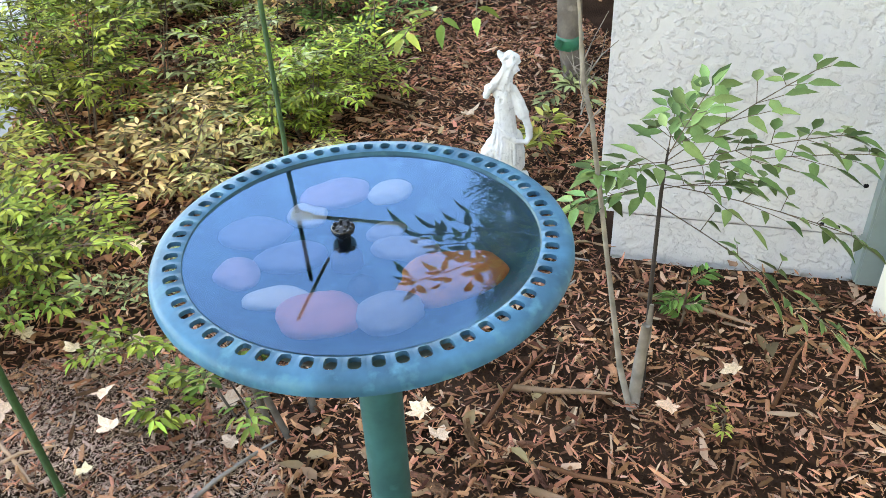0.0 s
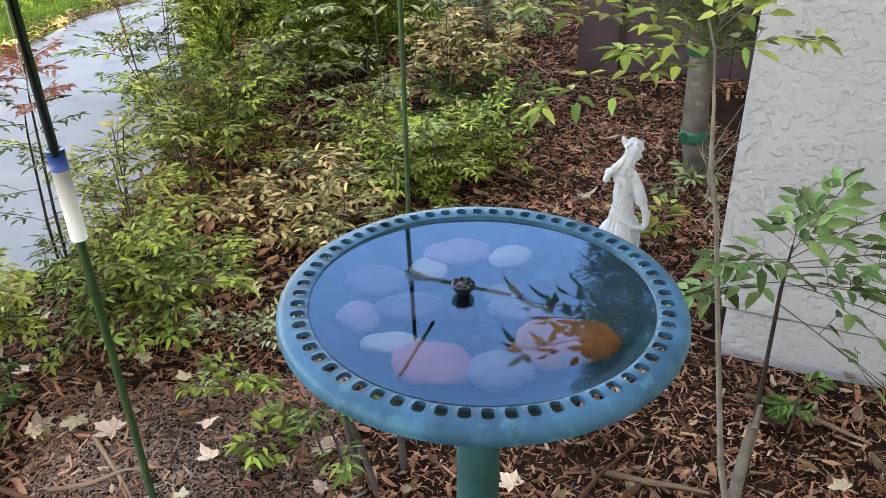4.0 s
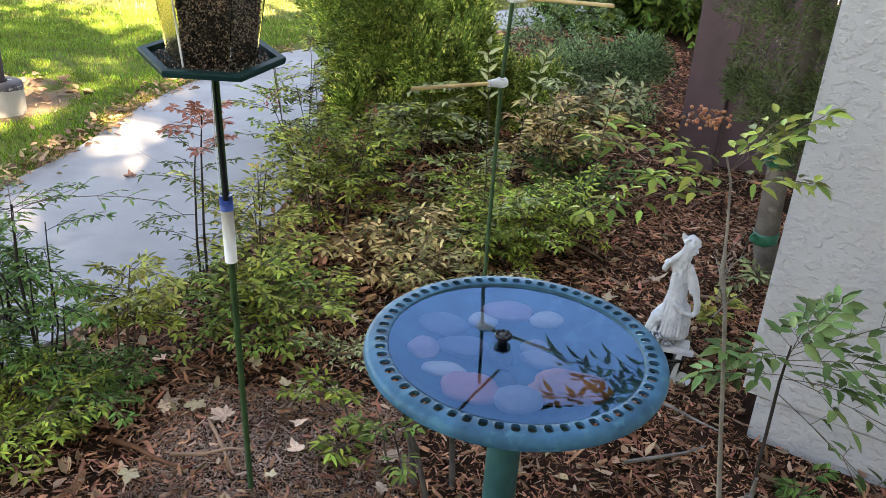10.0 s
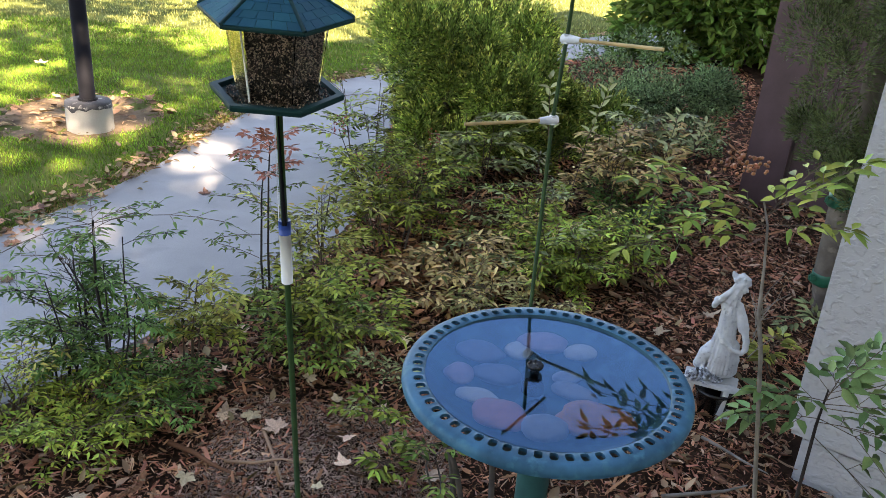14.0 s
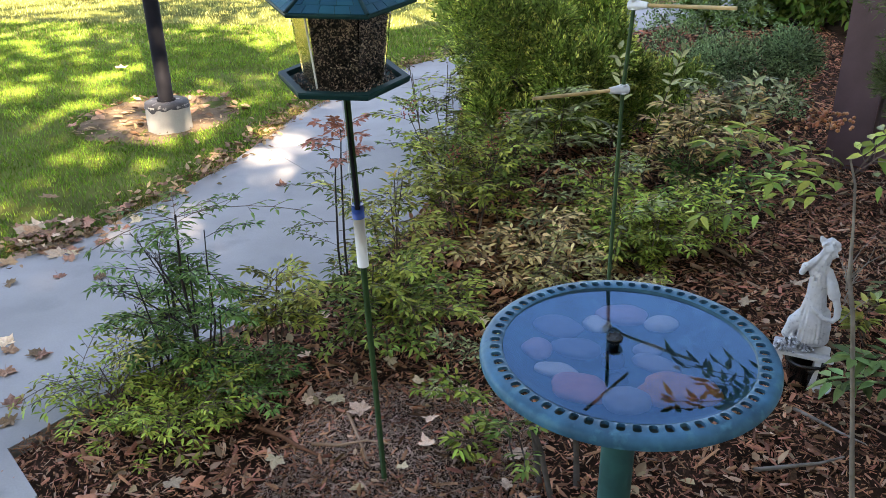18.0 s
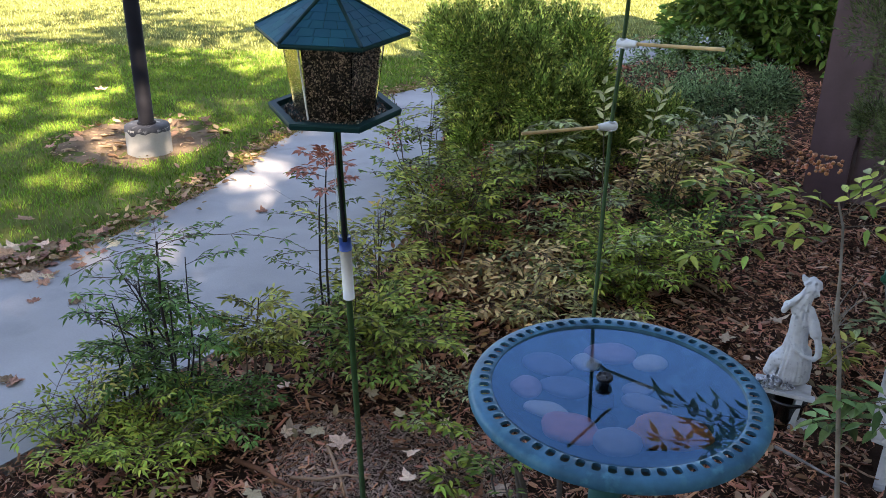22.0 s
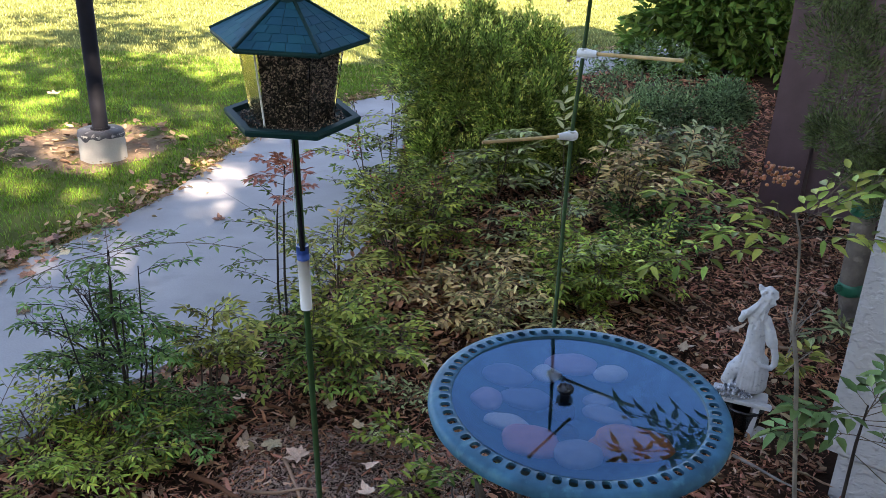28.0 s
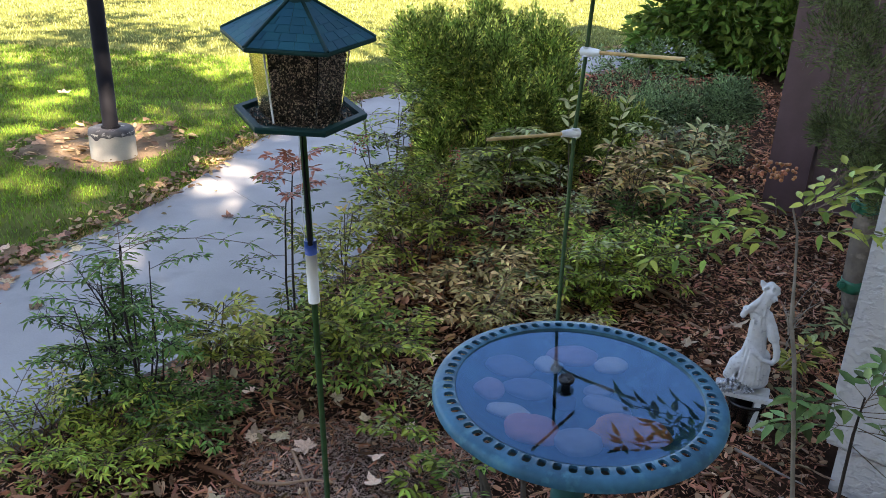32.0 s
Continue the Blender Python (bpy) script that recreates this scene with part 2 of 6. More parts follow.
M = {
    "soil": material("dark_mulch_soil", (0.042, 0.023, 0.015), 0.95, spread=0.5, scale=5, fine=120, bump=0.9, dist=0.01),
    "chip": material("bark_chip", (0.325, 0.148, 0.089), 0.85, spread=0.55, scale=3, fine=220, bump=0.5, dist=0.003, random_of="island", hue=0.016),
    "crumb": material("mulch_crumb", (0.360, 0.245, 0.190), 0.9, spread=0.32, scale=3, fine=220, bump=0.4, dist=0.002, random_of="island", hue=0.015),
    "chip_pale": material("weathered_chip", (0.460, 0.290, 0.200), 0.85, spread=0.35, scale=3, fine=220, bump=0.5, dist=0.003, random_of="island", hue=0.015),
    "bark_slab": material("bark_slab", (0.27, 0.135, 0.085), 0.85, spread=0.48, scale=3, fine=14, bump=0.6, dist=0.05, random_of="object", hue=0.016),
    "far_ground": material("far_ground", (0.10, 0.12, 0.04), 0.95, spread=0.4, scale=0.6, fine=20, bump=0.5, dist=0.02),
    "concrete": material("pale_concrete", (0.34, 0.335, 0.33), 0.85, spread=0.16, scale=1.6, fine=140, bump=0.35, dist=0.003, other=(0.28, 0.28, 0.275), other_at=0.6),
    "lawn_soil": material("lawn_soil", (0.100, 0.115, 0.030), 0.95, spread=0.4, scale=2.5, fine=80, bump=0.8, dist=0.01, other=(0.2, 0.15, 0.08), other_at=0.66),
    "grass": leaf_material("grass_blade", (0.140, 0.250, 0.030), 0.35, 0.03, other=(0.36, 0.29, 0.11), other_at=0.66),
    # far lawn: straw tone, with its sunlit brightness mixed into the colour
    "grass_dry_sunlit": leaf_material("dry_sunlit_grass_blade", (0.270, 0.280, 0.095), 0.3, 0.03, other=(0.24, 0.30, 0.06), other_at=0.6),
    "bare": material("bare_earth", (0.20, 0.14, 0.09), 0.95, spread=0.45, scale=5, fine=90, bump=1.0, dist=0.02),
    "stucco": material("white_stucco", (0.50, 0.495, 0.510), 0.9, spread=0.06, scale=2.0, fine=55, bump=0.55, dist=0.006, other=(0.47, 0.46, 0.465), other_at=0.66),
    "stucco_far": material("cream_stucco", (0.6, 0.57, 0.52), 0.9, spread=0.08, scale=1.0, fine=50, bump=0.4, dist=0.006),
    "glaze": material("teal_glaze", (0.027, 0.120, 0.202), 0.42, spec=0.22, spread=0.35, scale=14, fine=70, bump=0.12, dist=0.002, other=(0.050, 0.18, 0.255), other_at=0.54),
    # basin colour, darker and greener than the rim's
    "basin_teal": material("dark_teal_basin", (0.013, 0.068, 0.092), 0.4, spec=0.25, spread=0.35, scale=12, fine=70, bump=0.12, dist=0.002, other=(0.026, 0.098, 0.122), other_at=0.56),
    "glaze_green": material("green_teal_glaze", (0.018, 0.085, 0.088), 0.45, spread=0.35, scale=9, fine=70, bump=0.12, dist=0.002, other=(0.035, 0.13, 0.14), other_at=0.6, spec=0.3),
    "pole_green": material("green_coated_steel", (0.020, 0.056, 0.016), 0.55, spec=0.25, spread=0.25, scale=20, fine=160, bump=0.3, dist=0.001),
    "black_metal": material("black_paint", (0.006, 0.006, 0.008), 0.7, spread=0.3, scale=9, fine=90, bump=0.1, dist=0.001, spec=0.1),
    "worn_paint": material("worn_black_paint", (0.05, 0.05, 0.055), 0.7, spread=0.4, scale=14, fine=60, bump=0.4, dist=0.003, other=(0.25, 0.24, 0.23), other_at=0.6, spec=0.25),
    "old_concrete": material("old_concrete", (0.360, 0.345, 0.310), 0.9, spread=0.2, scale=5, fine=120, bump=0.4, dist=0.003),
    "black_plastic": material("black_plastic", (0.01, 0.01, 0.011), 0.25, spread=0.2, scale=9, fine=90, bump=0.05, dist=0.001),
    "pvc": material("white_pvc", (0.75, 0.75, 0.74), 0.35, spread=0.05, scale=10, fine=80, bump=0.05, dist=0.001),
    "blue_tape": material("blue_tape", (0.02, 0.075, 0.33), 0.4, spread=0.15, scale=20, fine=90, bump=0.1, dist=0.001),
    "white_tape": material("white_tape", (0.72, 0.74, 0.76), 0.5, spread=0.08, scale=40, fine=150, bump=0.4, dist=0.002),
    "dowel": material("pale_wood_dowel", (0.55, 0.38, 0.17), 0.6, spread=0.2, scale=25, fine=160, bump=0.2, dist=0.001),
    "feeder_green": material("dark_green_plastic", (0.005, 0.036, 0.036), 0.55, spec=0.15, spread=0.2, scale=9, fine=120, bump=0.1, dist=0.001),
    "shingle": material("teal_shingle", (0.005, 0.070, 0.108), 0.6, spec=0.16, spread=0.07, scale=14, fine=200, bump=0.35, dist=0.001, random_of="object", hue=0.01),
    "statue": material("white_resin", (0.54, 0.55, 0.57), 0.6, spread=0.12, scale=30, fine=75, bump=0.7, dist=0.006, other=(0.33, 0.35, 0.37), other_at=0.60),
    "white_wood": material("white_painted_wood", (0.52, 0.52, 0.52), 0.6, spread=0.10, scale=12, fine=130, bump=0.2, dist=0.001),
    "brown_wood": material("brown_painted_wood", (0.108, 0.058, 0.062), 0.6, spread=0.2, scale=6, fine=90, bump=0.2, dist=0.002),
    "bark": material("grey_bark", (0.15, 0.125, 0.105), 0.9, spread=0.3, scale=12, fine=70, bump=0.8, dist=0.006, other=(0.24, 0.2, 0.17), other_at=0.6),
    "cane": material("brown_cane", (0.11, 0.075, 0.05), 0.8, spread=0.3, scale=20, fine=120, bump=0.4, dist=0.002),
    "cane_dark": material("dark_stem", (0.03, 0.022, 0.02), 0.8, spread=0.3, scale=20, fine=120, bump=0.4, dist=0.002),
    "grey_stick": material("weathered_grey_stick", (0.25, 0.22, 0.195), 0.9, spread=0.3, scale=18, fine=110, bump=0.7, dist=0.003),
    "dark_stick": material("dark_old_stem", (0.10, 0.085, 0.075), 0.9, spread=0.3, scale=18, fine=110, bump=0.7, dist=0.003),
    "litter_warm": material("warm_litter", (0.34, 0.17, 0.08), 0.85, spread=0.35, scale=4, fine=90, bump=0.4, dist=0.002, random_of="island", hue=0.02),
    "tie": material("green_plastic_tie", (0.01, 0.13, 0.075), 0.35, spread=0.25, scale=30, fine=150, bump=0.5, dist=0.002),
    "trim": material("grey_green_trim", (0.17, 0.22, 0.22), 0.5, spread=0.1, scale=5, fine=90, bump=0.1, dist=0.001),
    "leaf_green": leaf_material("nandina_green", (0.190, 0.258, 0.060)),
    "leaf_bright": leaf_material("nandina_bright", (0.290, 0.360, 0.065), other=(0.42, 0.43, 0.10)),
    "leaf_pale": leaf_material("nandina_pale", (0.720, 0.490, 0.220), 0.48, 0.02, other=(0.20, 0.22, 0.06), other_at=0.51),
    "leaf_mixed": leaf_material("nandina_mixed", (0.260, 0.290, 0.055), 0.52, 0.03, other=(0.36, 0.24, 0.08), other_at=0.68),
    "leaf_red": leaf_material("nandina_red", (0.600, 0.220, 0.160), 0.3, 0.03),
    "leaf_deep": leaf_material("nandina_deep", (0.125, 0.230, 0.062), 0.39, 0.02),
    "leaf_palegreen": leaf_material("leaf_palegreen", (0.327, 0.361, 0.163), 0.44, 0.02),
    "leaf_olive": leaf_material("leaf_olive", (0.361, 0.318, 0.129), 0.44, 0.03, other=(0.36, 0.28, 0.13)),
    "leaf_wall": leaf_material("leaf_wall", (0.150, 0.235, 0.085), 0.38, 0.025, random_of="object", scale=0.7),
    "leaf_seedy": leaf_material("leaf_seedy", (0.310, 0.380, 0.085), 0.38, 0.04, other=(0.50, 0.36, 0.10), other_at=0.62, random_of="object", scale=0.7),
    "leaf_shoot": leaf_material("leaf_shoot", (0.447, 0.464, 0.232), 0.2, 0.02, random_of="object", scale=0.7),
    "leaf_thin": leaf_material("leaf_thin", (0.130, 0.215, 0.060), 0.35, 0.025, random_of="object", scale=0.7),
    "fringe": leaf_material("dry_fringe", (0.36, 0.26, 0.11), 0.35, 0.03),
    "leaf_gray": leaf_material("gray_green", (0.185, 0.270, 0.125), 0.49, 0.02),
    "needle": leaf_material("juniper_spray", (0.190, 0.275, 0.062), 0.44, 0.015, translucent=0.15),
    "needle_tip": leaf_material("juniper_tip", (0.460, 0.500, 0.120), 0.49, 0.02),
    "needle_dark": leaf_material("conifer_spray", (0.100, 0.130, 0.052), 0.35, 0.02, translucent=0.12),
    "leaf_big": leaf_material("glossy_leaf", (0.110, 0.190, 0.040), 0.35, 0.03, rough=0.3),
    "leaf_dry": material("dry_leaf", (0.700, 0.510, 0.340), 0.8, spread=0.25, scale=14, fine=90, bump=0.4, dist=0.002, random_of="object", hue=0.02),
    "leaf_brown": material("brown_leaf", (0.36, 0.20, 0.115), 0.8, spread=0.32, scale=14, fine=90, bump=0.4, dist=0.002, random_of="object", hue=0.02),
    "berry": material("berry_red", (0.30, 0.05, 0.03), 0.4, spread=0.3, scale=30, fine=90, bump=0.1, dist=0.001, random_of="island", hue=0.02),
    "berry_orange": material("berry_orange", (0.36, 0.13, 0.06), 0.5, spread=0.25, scale=30, fine=90, bump=0.1, dist=0.001, random_of="island", hue=0.015),
    "seed": material("dark_seed", (0.05, 0.035, 0.025), 0.6, spread=0.5, scale=30, fine=200, bump=0.1, dist=0.001, random_of="island", hue=0.02),
    "seed_pale": material("pale_seed", (0.420, 0.320, 0.235), 0.6, spread=0.3, scale=30, fine=200, bump=0.1, dist=0.001, random_of="island", hue=0.02),
    "stone_pink": material("pink_stone", (0.48, 0.165, 0.15), 0.55, spread=0.15, scale=14, fine=120, bump=0.2, dist=0.001),
    "stone_rust": material("rust_stone", (0.46, 0.15, 0.05), 0.5, spread=0.3, scale=18, fine=120, bump=0.2, dist=0.001, other=(0.30, 0.09, 0.04), other_at=0.6),
    "stone_grey": material("grey_stone", (0.22, 0.22, 0.25), 0.55, spread=0.15, scale=14, fine=120, bump=0.2, dist=0.001),
    "stone_blue": material("slate_stone", (0.10, 0.11, 0.17), 0.55, spread=0.15, scale=14, fine=120, bump=0.2, dist=0.001),
    "pebble": material("speckled_pebble", (0.42, 0.44, 0.48), 0.6, spread=0.45, scale=60, fine=300, bump=0.2, dist=0.001, random_of="island", hue=0.0, other=(0.05, 0.055, 0.08), other_at=0.55),
    "stone_white": material("white_stone", (0.47, 0.46, 0.44), 0.55, spread=0.10, scale=14, fine=120, bump=0.2, dist=0.001),
    "stone_mauve": material("mauve_stone", (0.33, 0.22, 0.28), 0.55, spread=0.12, scale=14, fine=120, bump=0.2, dist=0.001),
    "litter": material("dry_litter", (0.30, 0.20, 0.12), 0.85, spread=0.35, scale=4, fine=90, bump=0.4, dist=0.002, random_of="island", hue=0.025),
    "leaf_yellowing": leaf_material("leaf_yellowing", (0.360, 0.360, 0.085), 0.44, 0.03, other=(0.46, 0.32, 0.09), other_at=0.56),
    "crown": leaf_material("tree_leaf", (0.07, 0.11, 0.03)),
}



def trowelled(m):
    """Adds the raised flakes of a skip-trowel finish to a stucco material."""
    n, l = m.node_tree.nodes, m.node_tree.links
    co = n.new("ShaderNodeTexCoord")
    mp = n.new("ShaderNodeMapping")
    mp.inputs["Scale"].default_value = (1.0, 1.0, 1.3)
    l.new(co.outputs["Object"], mp.inputs[0])
    t = n.new("ShaderNodeTexNoise")
    t.inputs["Scale"].default_value, t.inputs["Detail"].default_value, t.inputs["Roughness"].default_value = 34, 3, 0.5
    l.new(mp.outputs[0], t.inputs["Vector"])
    r = n.new("ShaderNodeMapRange")
    r.inputs[1].default_value, r.inputs[2].default_value = 0.47, 0.60
    l.new(t.outputs[0], r.inputs[0])
    b = n.new("ShaderNodeBump")
    b.inputs["Strength"].default_value, b.inputs["Distance"].default_value = 0.75, 0.004
    l.new(r.outputs[0], b.inputs["Height"])
    old = n["Principled BSDF"].inputs["Normal"].links[0].from_node
    l.new(old.outputs[0], b.inputs["Normal"])
    l.new(b.outputs[0], n["Principled BSDF"].inputs["Normal"])


trowelled(M["stucco"])

# ---- builders ----


def mesh_from(name, verts, faces, mats, smooth=False, face_mats=None):
    me = bpy.data.meshes.new(name)
    me.from_pydata([tuple(v) for v in verts], [], [tuple(f) for f in faces])
    for m in mats if isinstance(mats, (list, tuple)) else [mats]:
        me.materials.append(m)
    if smooth:
        me.shade_smooth()
        if smooth != True:  # noqa: E712
            me.set_sharp_from_angle(angle=radians(smooth))
    if face_mats is not None:
        me.polygons.foreach_set("material_index", face_mats)
    me.update()
    return me


def part(name, bm, mat, parent=None, label="", smooth=False):
    """Links a bmesh or mesh as one object under its thing."""
    if isinstance(bm, bmesh.types.BMesh):
        me = bpy.data.meshes.new(name)
        bm.to_mesh(me)
        bm.free()
        me.materials.append(mat)
        if smooth:
            me.shade_smooth()
    else:
        me = bm
    ob = new(name, me)
    ob.parent = parent
    return tagged(ob, label=label)


def thing(name, label, category, at=(0, 0, 0), rz=0.0, group="", kind="", rx=0.0, ry=0.0):
    ob = new(name)
    ob.empty_display_size = 0.05
    ob.matrix_basis = pose(*at, rx, ry, rz)
    return tagged(ob, label, category, group, kind)


def box(x0, y0, z0, x1, y1, z1, bevel=0.0):
    bm = bmesh.new()
    bmesh.ops.create_cube(bm, size=1.0)
    bmesh.ops.transform(bm, verts=bm.verts, matrix=Matrix.LocRotScale(((x0 + x1) / 2, (y0 + y1) / 2, (z0 + z1) / 2), None, (x1 - x0, y1 - y0, z1 - z0)))
    if bevel:
        bmesh.ops.bevel(bm, geom=bm.edges[:], offset=bevel, segments=2, affect="EDGES")
    return bm


def ring_faces(rows, seg, closed=True):
    fs = []
    for i in range(rows - 1):
        for j in range(seg if closed else seg - 1):
            k = (j + 1) % seg
            fs.append((i * seg + j, i * seg + k, (i + 1) * seg + k, (i + 1) * seg + j))
    return fs


def lathe(profile, seg=48):
    """Verts and faces of a turned shape; profile of (radius, height)."""
    vs = [(r * math.cos(2 * math.pi * j / seg), r * math.sin(2 * math.pi * j / seg), z) for r, z in profile for j in range(seg)]
    return vs, ring_faces(len(profile), seg)


def tube(points, radii, seg=8, caps=True):
    """Verts and faces of a tube along points."""
    pts = [Vector(p) for p in points]
    vs = []
    for i, p in enumerate(pts):
        d = (pts[min(i + 1, len(pts) - 1)] - pts[max(i - 1, 0)]).normalized()
        side = d.cross(Vector((0, 0, 1)) if abs(d.z) < 0.95 else Vector((1, 0, 0))).normalized()
        up = side.cross(d)
        r = radii[i] if isinstance(radii, (list, tuple)) else radii
        vs += [p + r * (math.cos(2 * math.pi * j / seg) * side + math.sin(2 * math.pi * j / seg) * up) for j in range(seg)]
    fs = ring_faces(len(pts), seg)
    if caps:
        fs += [tuple(range(seg)), tuple(reversed(range(len(vs) - seg, len(vs))))]
    return vs, fs


def merged(shapes):
    vs, fs = [], []
    for v, f in shapes:
        k = len(vs)
        vs += list(v)
        fs += [tuple(i + k for i in g) for g in f]
    return vs, fs


def tube_part(name, points, radii, mat, parent, label="", seg=8):
    return part(name, mesh_from(name, *tube(points, radii, seg), mat, smooth=True), mat, parent, label)


class Leaves:
    """Collects leaves, blades and chips as arrays and makes one mesh of them."""

    def __init__(self):
        self.p, self.d, self.n, self.l, self.w, self.c = [], [], [], [], [], []

    def add(self, p, d, n, length, width, curl=0.15):
        self.p.append(tuple(p)), self.d.append(tuple(d)), self.n.append(tuple(n))
        self.l.append(length), self.w.append(width), self.c.append(curl)

    def mesh(self, name, mat, plain=False):
        p, d, n = (np.array(a, float).reshape(-1, 3) for a in (self.p, self.d, self.n))
        l, w, c = (np.array(a, float)[:, None] for a in (self.l, self.w, self.c))
        d /= np.linalg.norm(d, axis=1, keepdims=True) + 1e-9
        s = np.cross(d, n)
        s /= np.linalg.norm(s, axis=1, keepdims=True) + 1e-9
        n = np.cross(s, d)
        at = lambda u, v, h: p + d * l * u + s * w * v + n * (h * w - c * l * u * u)  # noqa: E731
        if plain:
            verts = np.stack([at(0, 0, 0), at(.45, -.5, 0), at(1, 0, 0), at(.45, .5, 0)], 1).reshape(-1, 3)
            return quick_mesh(name, verts, (np.array([[0, 3, 1], [1, 3, 2]])[None] + 4 * np.arange(len(p))[:, None, None]).reshape(-1, 3), mat)
        rows = [at(0, 0, 0), at(.28, -.42, .12), at(.28, 0, -.1), at(.28, .42, .12), at(.62, -.36, .12), at(.62, 0, -.1), at(.62, .36, .12), at(1, 0, 0)]
        verts = np.stack(rows, 1).reshape(-1, 3)
        one = np.array([[0, 2, 1], [0, 3, 2], [1, 2, 5], [1, 5, 4], [2, 3, 6], [2, 6, 5], [4, 5, 7], [5, 6, 7]])
        faces = (one[None] + 8 * np.arange(len(p))[:, None, None]).reshape(-1, 3)
        return quick_mesh(name, verts, faces, mat)


def leaf_parts(lv, mat, parent, name="leaf"):
    """Each leaf as an object of its own; the shapes are shared."""
    shapes = {}
    for p, d, n, l, w, c in zip(lv.p, lv.d, lv.n, lv.l, lv.w, lv.c):
        key = (round(w / l * 20) / 20, round(c * 10) / 10)
        if key not in shapes:
            one = Leaves()
            one.add((0, 0, 0), (1, 0, 0), (0, 0, 1), 1.0, key[0], key[1])
            shapes[key] = one.mesh(name, mat)
            shapes[key].shade_smooth()
        d = Vector(d).normalized()
        s = d.cross(Vector(n))
        s = s.normalized() if s.length > 1e-4 else d.orthogonal().normalized()
        ob = part(name, shapes[key], None, parent)
        m = Matrix((d, -s, d.cross(-s))).transposed().to_4x4()
        ob.matrix_basis = Matrix.Translation(p) @ m @ Matrix.Scale(l, 4)


def quick_mesh(name, verts, tris, mat):
    me = bpy.data.meshes.new(name)
    me.vertices.add(len(verts))
    me.vertices.foreach_set("co", np.asarray(verts, np.float32).ravel())
    k = tris.shape[1]
    me.loops.add(tris.size)
    me.loops.foreach_set("vertex_index", tris.astype(np.int32).ravel())
    me.polygons.add(len(tris))
    me.polygons.foreach_set("loop_start", np.arange(0, tris.size, k, dtype=np.int32))
    me.materials.append(mat)
    me.update(calc_edges=True)
    return me


rnd = random.Random(7)
U = rnd.uniform


def unit(az, el):
    return Vector((math.cos(az) * math.cos(el), math.sin(az) * math.cos(el), math.sin(el)))


def inside(poly, x, y):
    hit = False
    for (ax, ay), (bx, by) in zip(poly, poly[1:] + poly[:1]):
        if (ay > y) != (by > y) and x < (bx - ax) * (y - ay) / (by - ay) + ax:
            hit = not hit
    return hit


def inside_many(poly, xy):
    hit = np.zeros(len(xy), bool)
    x, y = xy[:, 0], xy[:, 1]
    for (ax, ay), (bx, by) in zip(poly, poly[1:] + poly[:1]):
        if ay != by:
            hit ^= ((ay > y) != (by > y)) & (x < (bx - ax) * (y - ay) / (by - ay) + ax)
    return hit


def bed_height(x, y):
    return 0.022 * noise.noise(Vector((x * 1.3, y * 1.3, 0.3))) + 0.010 * noise.noise(Vector((x * 6, y * 6, 1.7)))


def slab_poly(name, pts, z0, z1, mat, label, category, rows=1):
    bm = bmesh.new()
    top = [bm.verts.new((x, y, z1)) for x, y in pts]
    low = [bm.verts.new((x, y, z0)) for x, y in pts]
    bm.faces.new(top), bm.faces.new(reversed(low))
    for i in range(len(pts)):
        k = (i + 1) % len(pts)
        bm.faces.new((low[i], low[k], top[k], top[i]))
    bmesh.ops.recalc_face_normals(bm, faces=bm.faces)
    ob = part(name, bm, mat)
    return tagged(ob, label, category, kind="structure")


# ---- the ground ----
gv = [(x, y, -0.06) for y in (-400, -40, 0, 40, 400) for x in (-400, -40, 0, 40, 400)]
ground = part("ground", mesh_from("ground", gv, [(i * 5 + j, i * 5 + j + 1, i * 5 + j + 6, i * 5 + j + 5) for i in range(4) for j in range(4)], M["far_ground"]), None)
tagged(ground, "grassy ground that runs out to the distance", "ground", kind="structure")

LAWN_EDGE = [(-4.6, -1.2), (-3.6, 0.35), (-2.72, 1.56), (-2.44, 2.05), (-2.26, 2.78), (-2.2, 3.4), (-2.17, 4.1), (-2.02, 4.85), (-1.85, 5.5), (-1.35, 6.3), (-0.4, 8.0), (1.2, 9.9), (4.0, 12.5), (9.0, 15.5)]
BED_EDGE = [(-2.3, -1.2), (-1.92, 0.0), (-1.745, 0.46), (-1.39, 1.22), (-1.17, 1.55), (-0.95, 2.2), (-0.93, 3.2), (-1.05, 4.4), (-1.05, 5.4), (-0.7, 6.2), (0.3, 7.6), (1.9, 9.3), (4.6, 11.5), (9.6, 14.2)]


def strip(name, a, b, z, mat, label, category, thick=0.06):
    """A slab between two edge lines of as many points."""
    n = len(a)
    vs = [(x, y, z) for x, y in a] + [(x, y, z) for x, y in b]
    vs += [(x, y, z - thick) for x, y in a] + [(x, y, z - thick) for x, y in b]
    fs = []
    for i in range(n - 1):
        fs += [(i, n + i, n + i + 1, i + 1), (i, i + 1, 2 * n + i + 1, 2 * n + i), (n + i, 3 * n + i, 3 * n + i + 1, n + i + 1)]
    fs += [(0, 2 * n, 3 * n, n), (n - 1, 2 * n - 1, 4 * n - 1, 3 * n - 1)]
    ob = part(name, mesh_from(name, vs, fs, mat), mat)
    return tagged(ob, label, category, kind="structure")


def smooth_line(pts, n=6):
    out = []
    for i in range(len(pts) - 1):
        p = [Vector(pts[max(0, min(len(pts) - 1, i + k))]) for k in (-1, 0, 1, 2)]
        for j in range(n):
            t = j / n
            out.append(tuple(0.5 * (2 * p[1] + (p[2] - p[0]) * t + (2 * p[0] - 5 * p[1] + 4 * p[2] - p[3]) * t * t + (3 * p[1] - p[0] - 3 * p[2] + p[3]) * t ** 3)))
    return out + [tuple(pts[-1])]


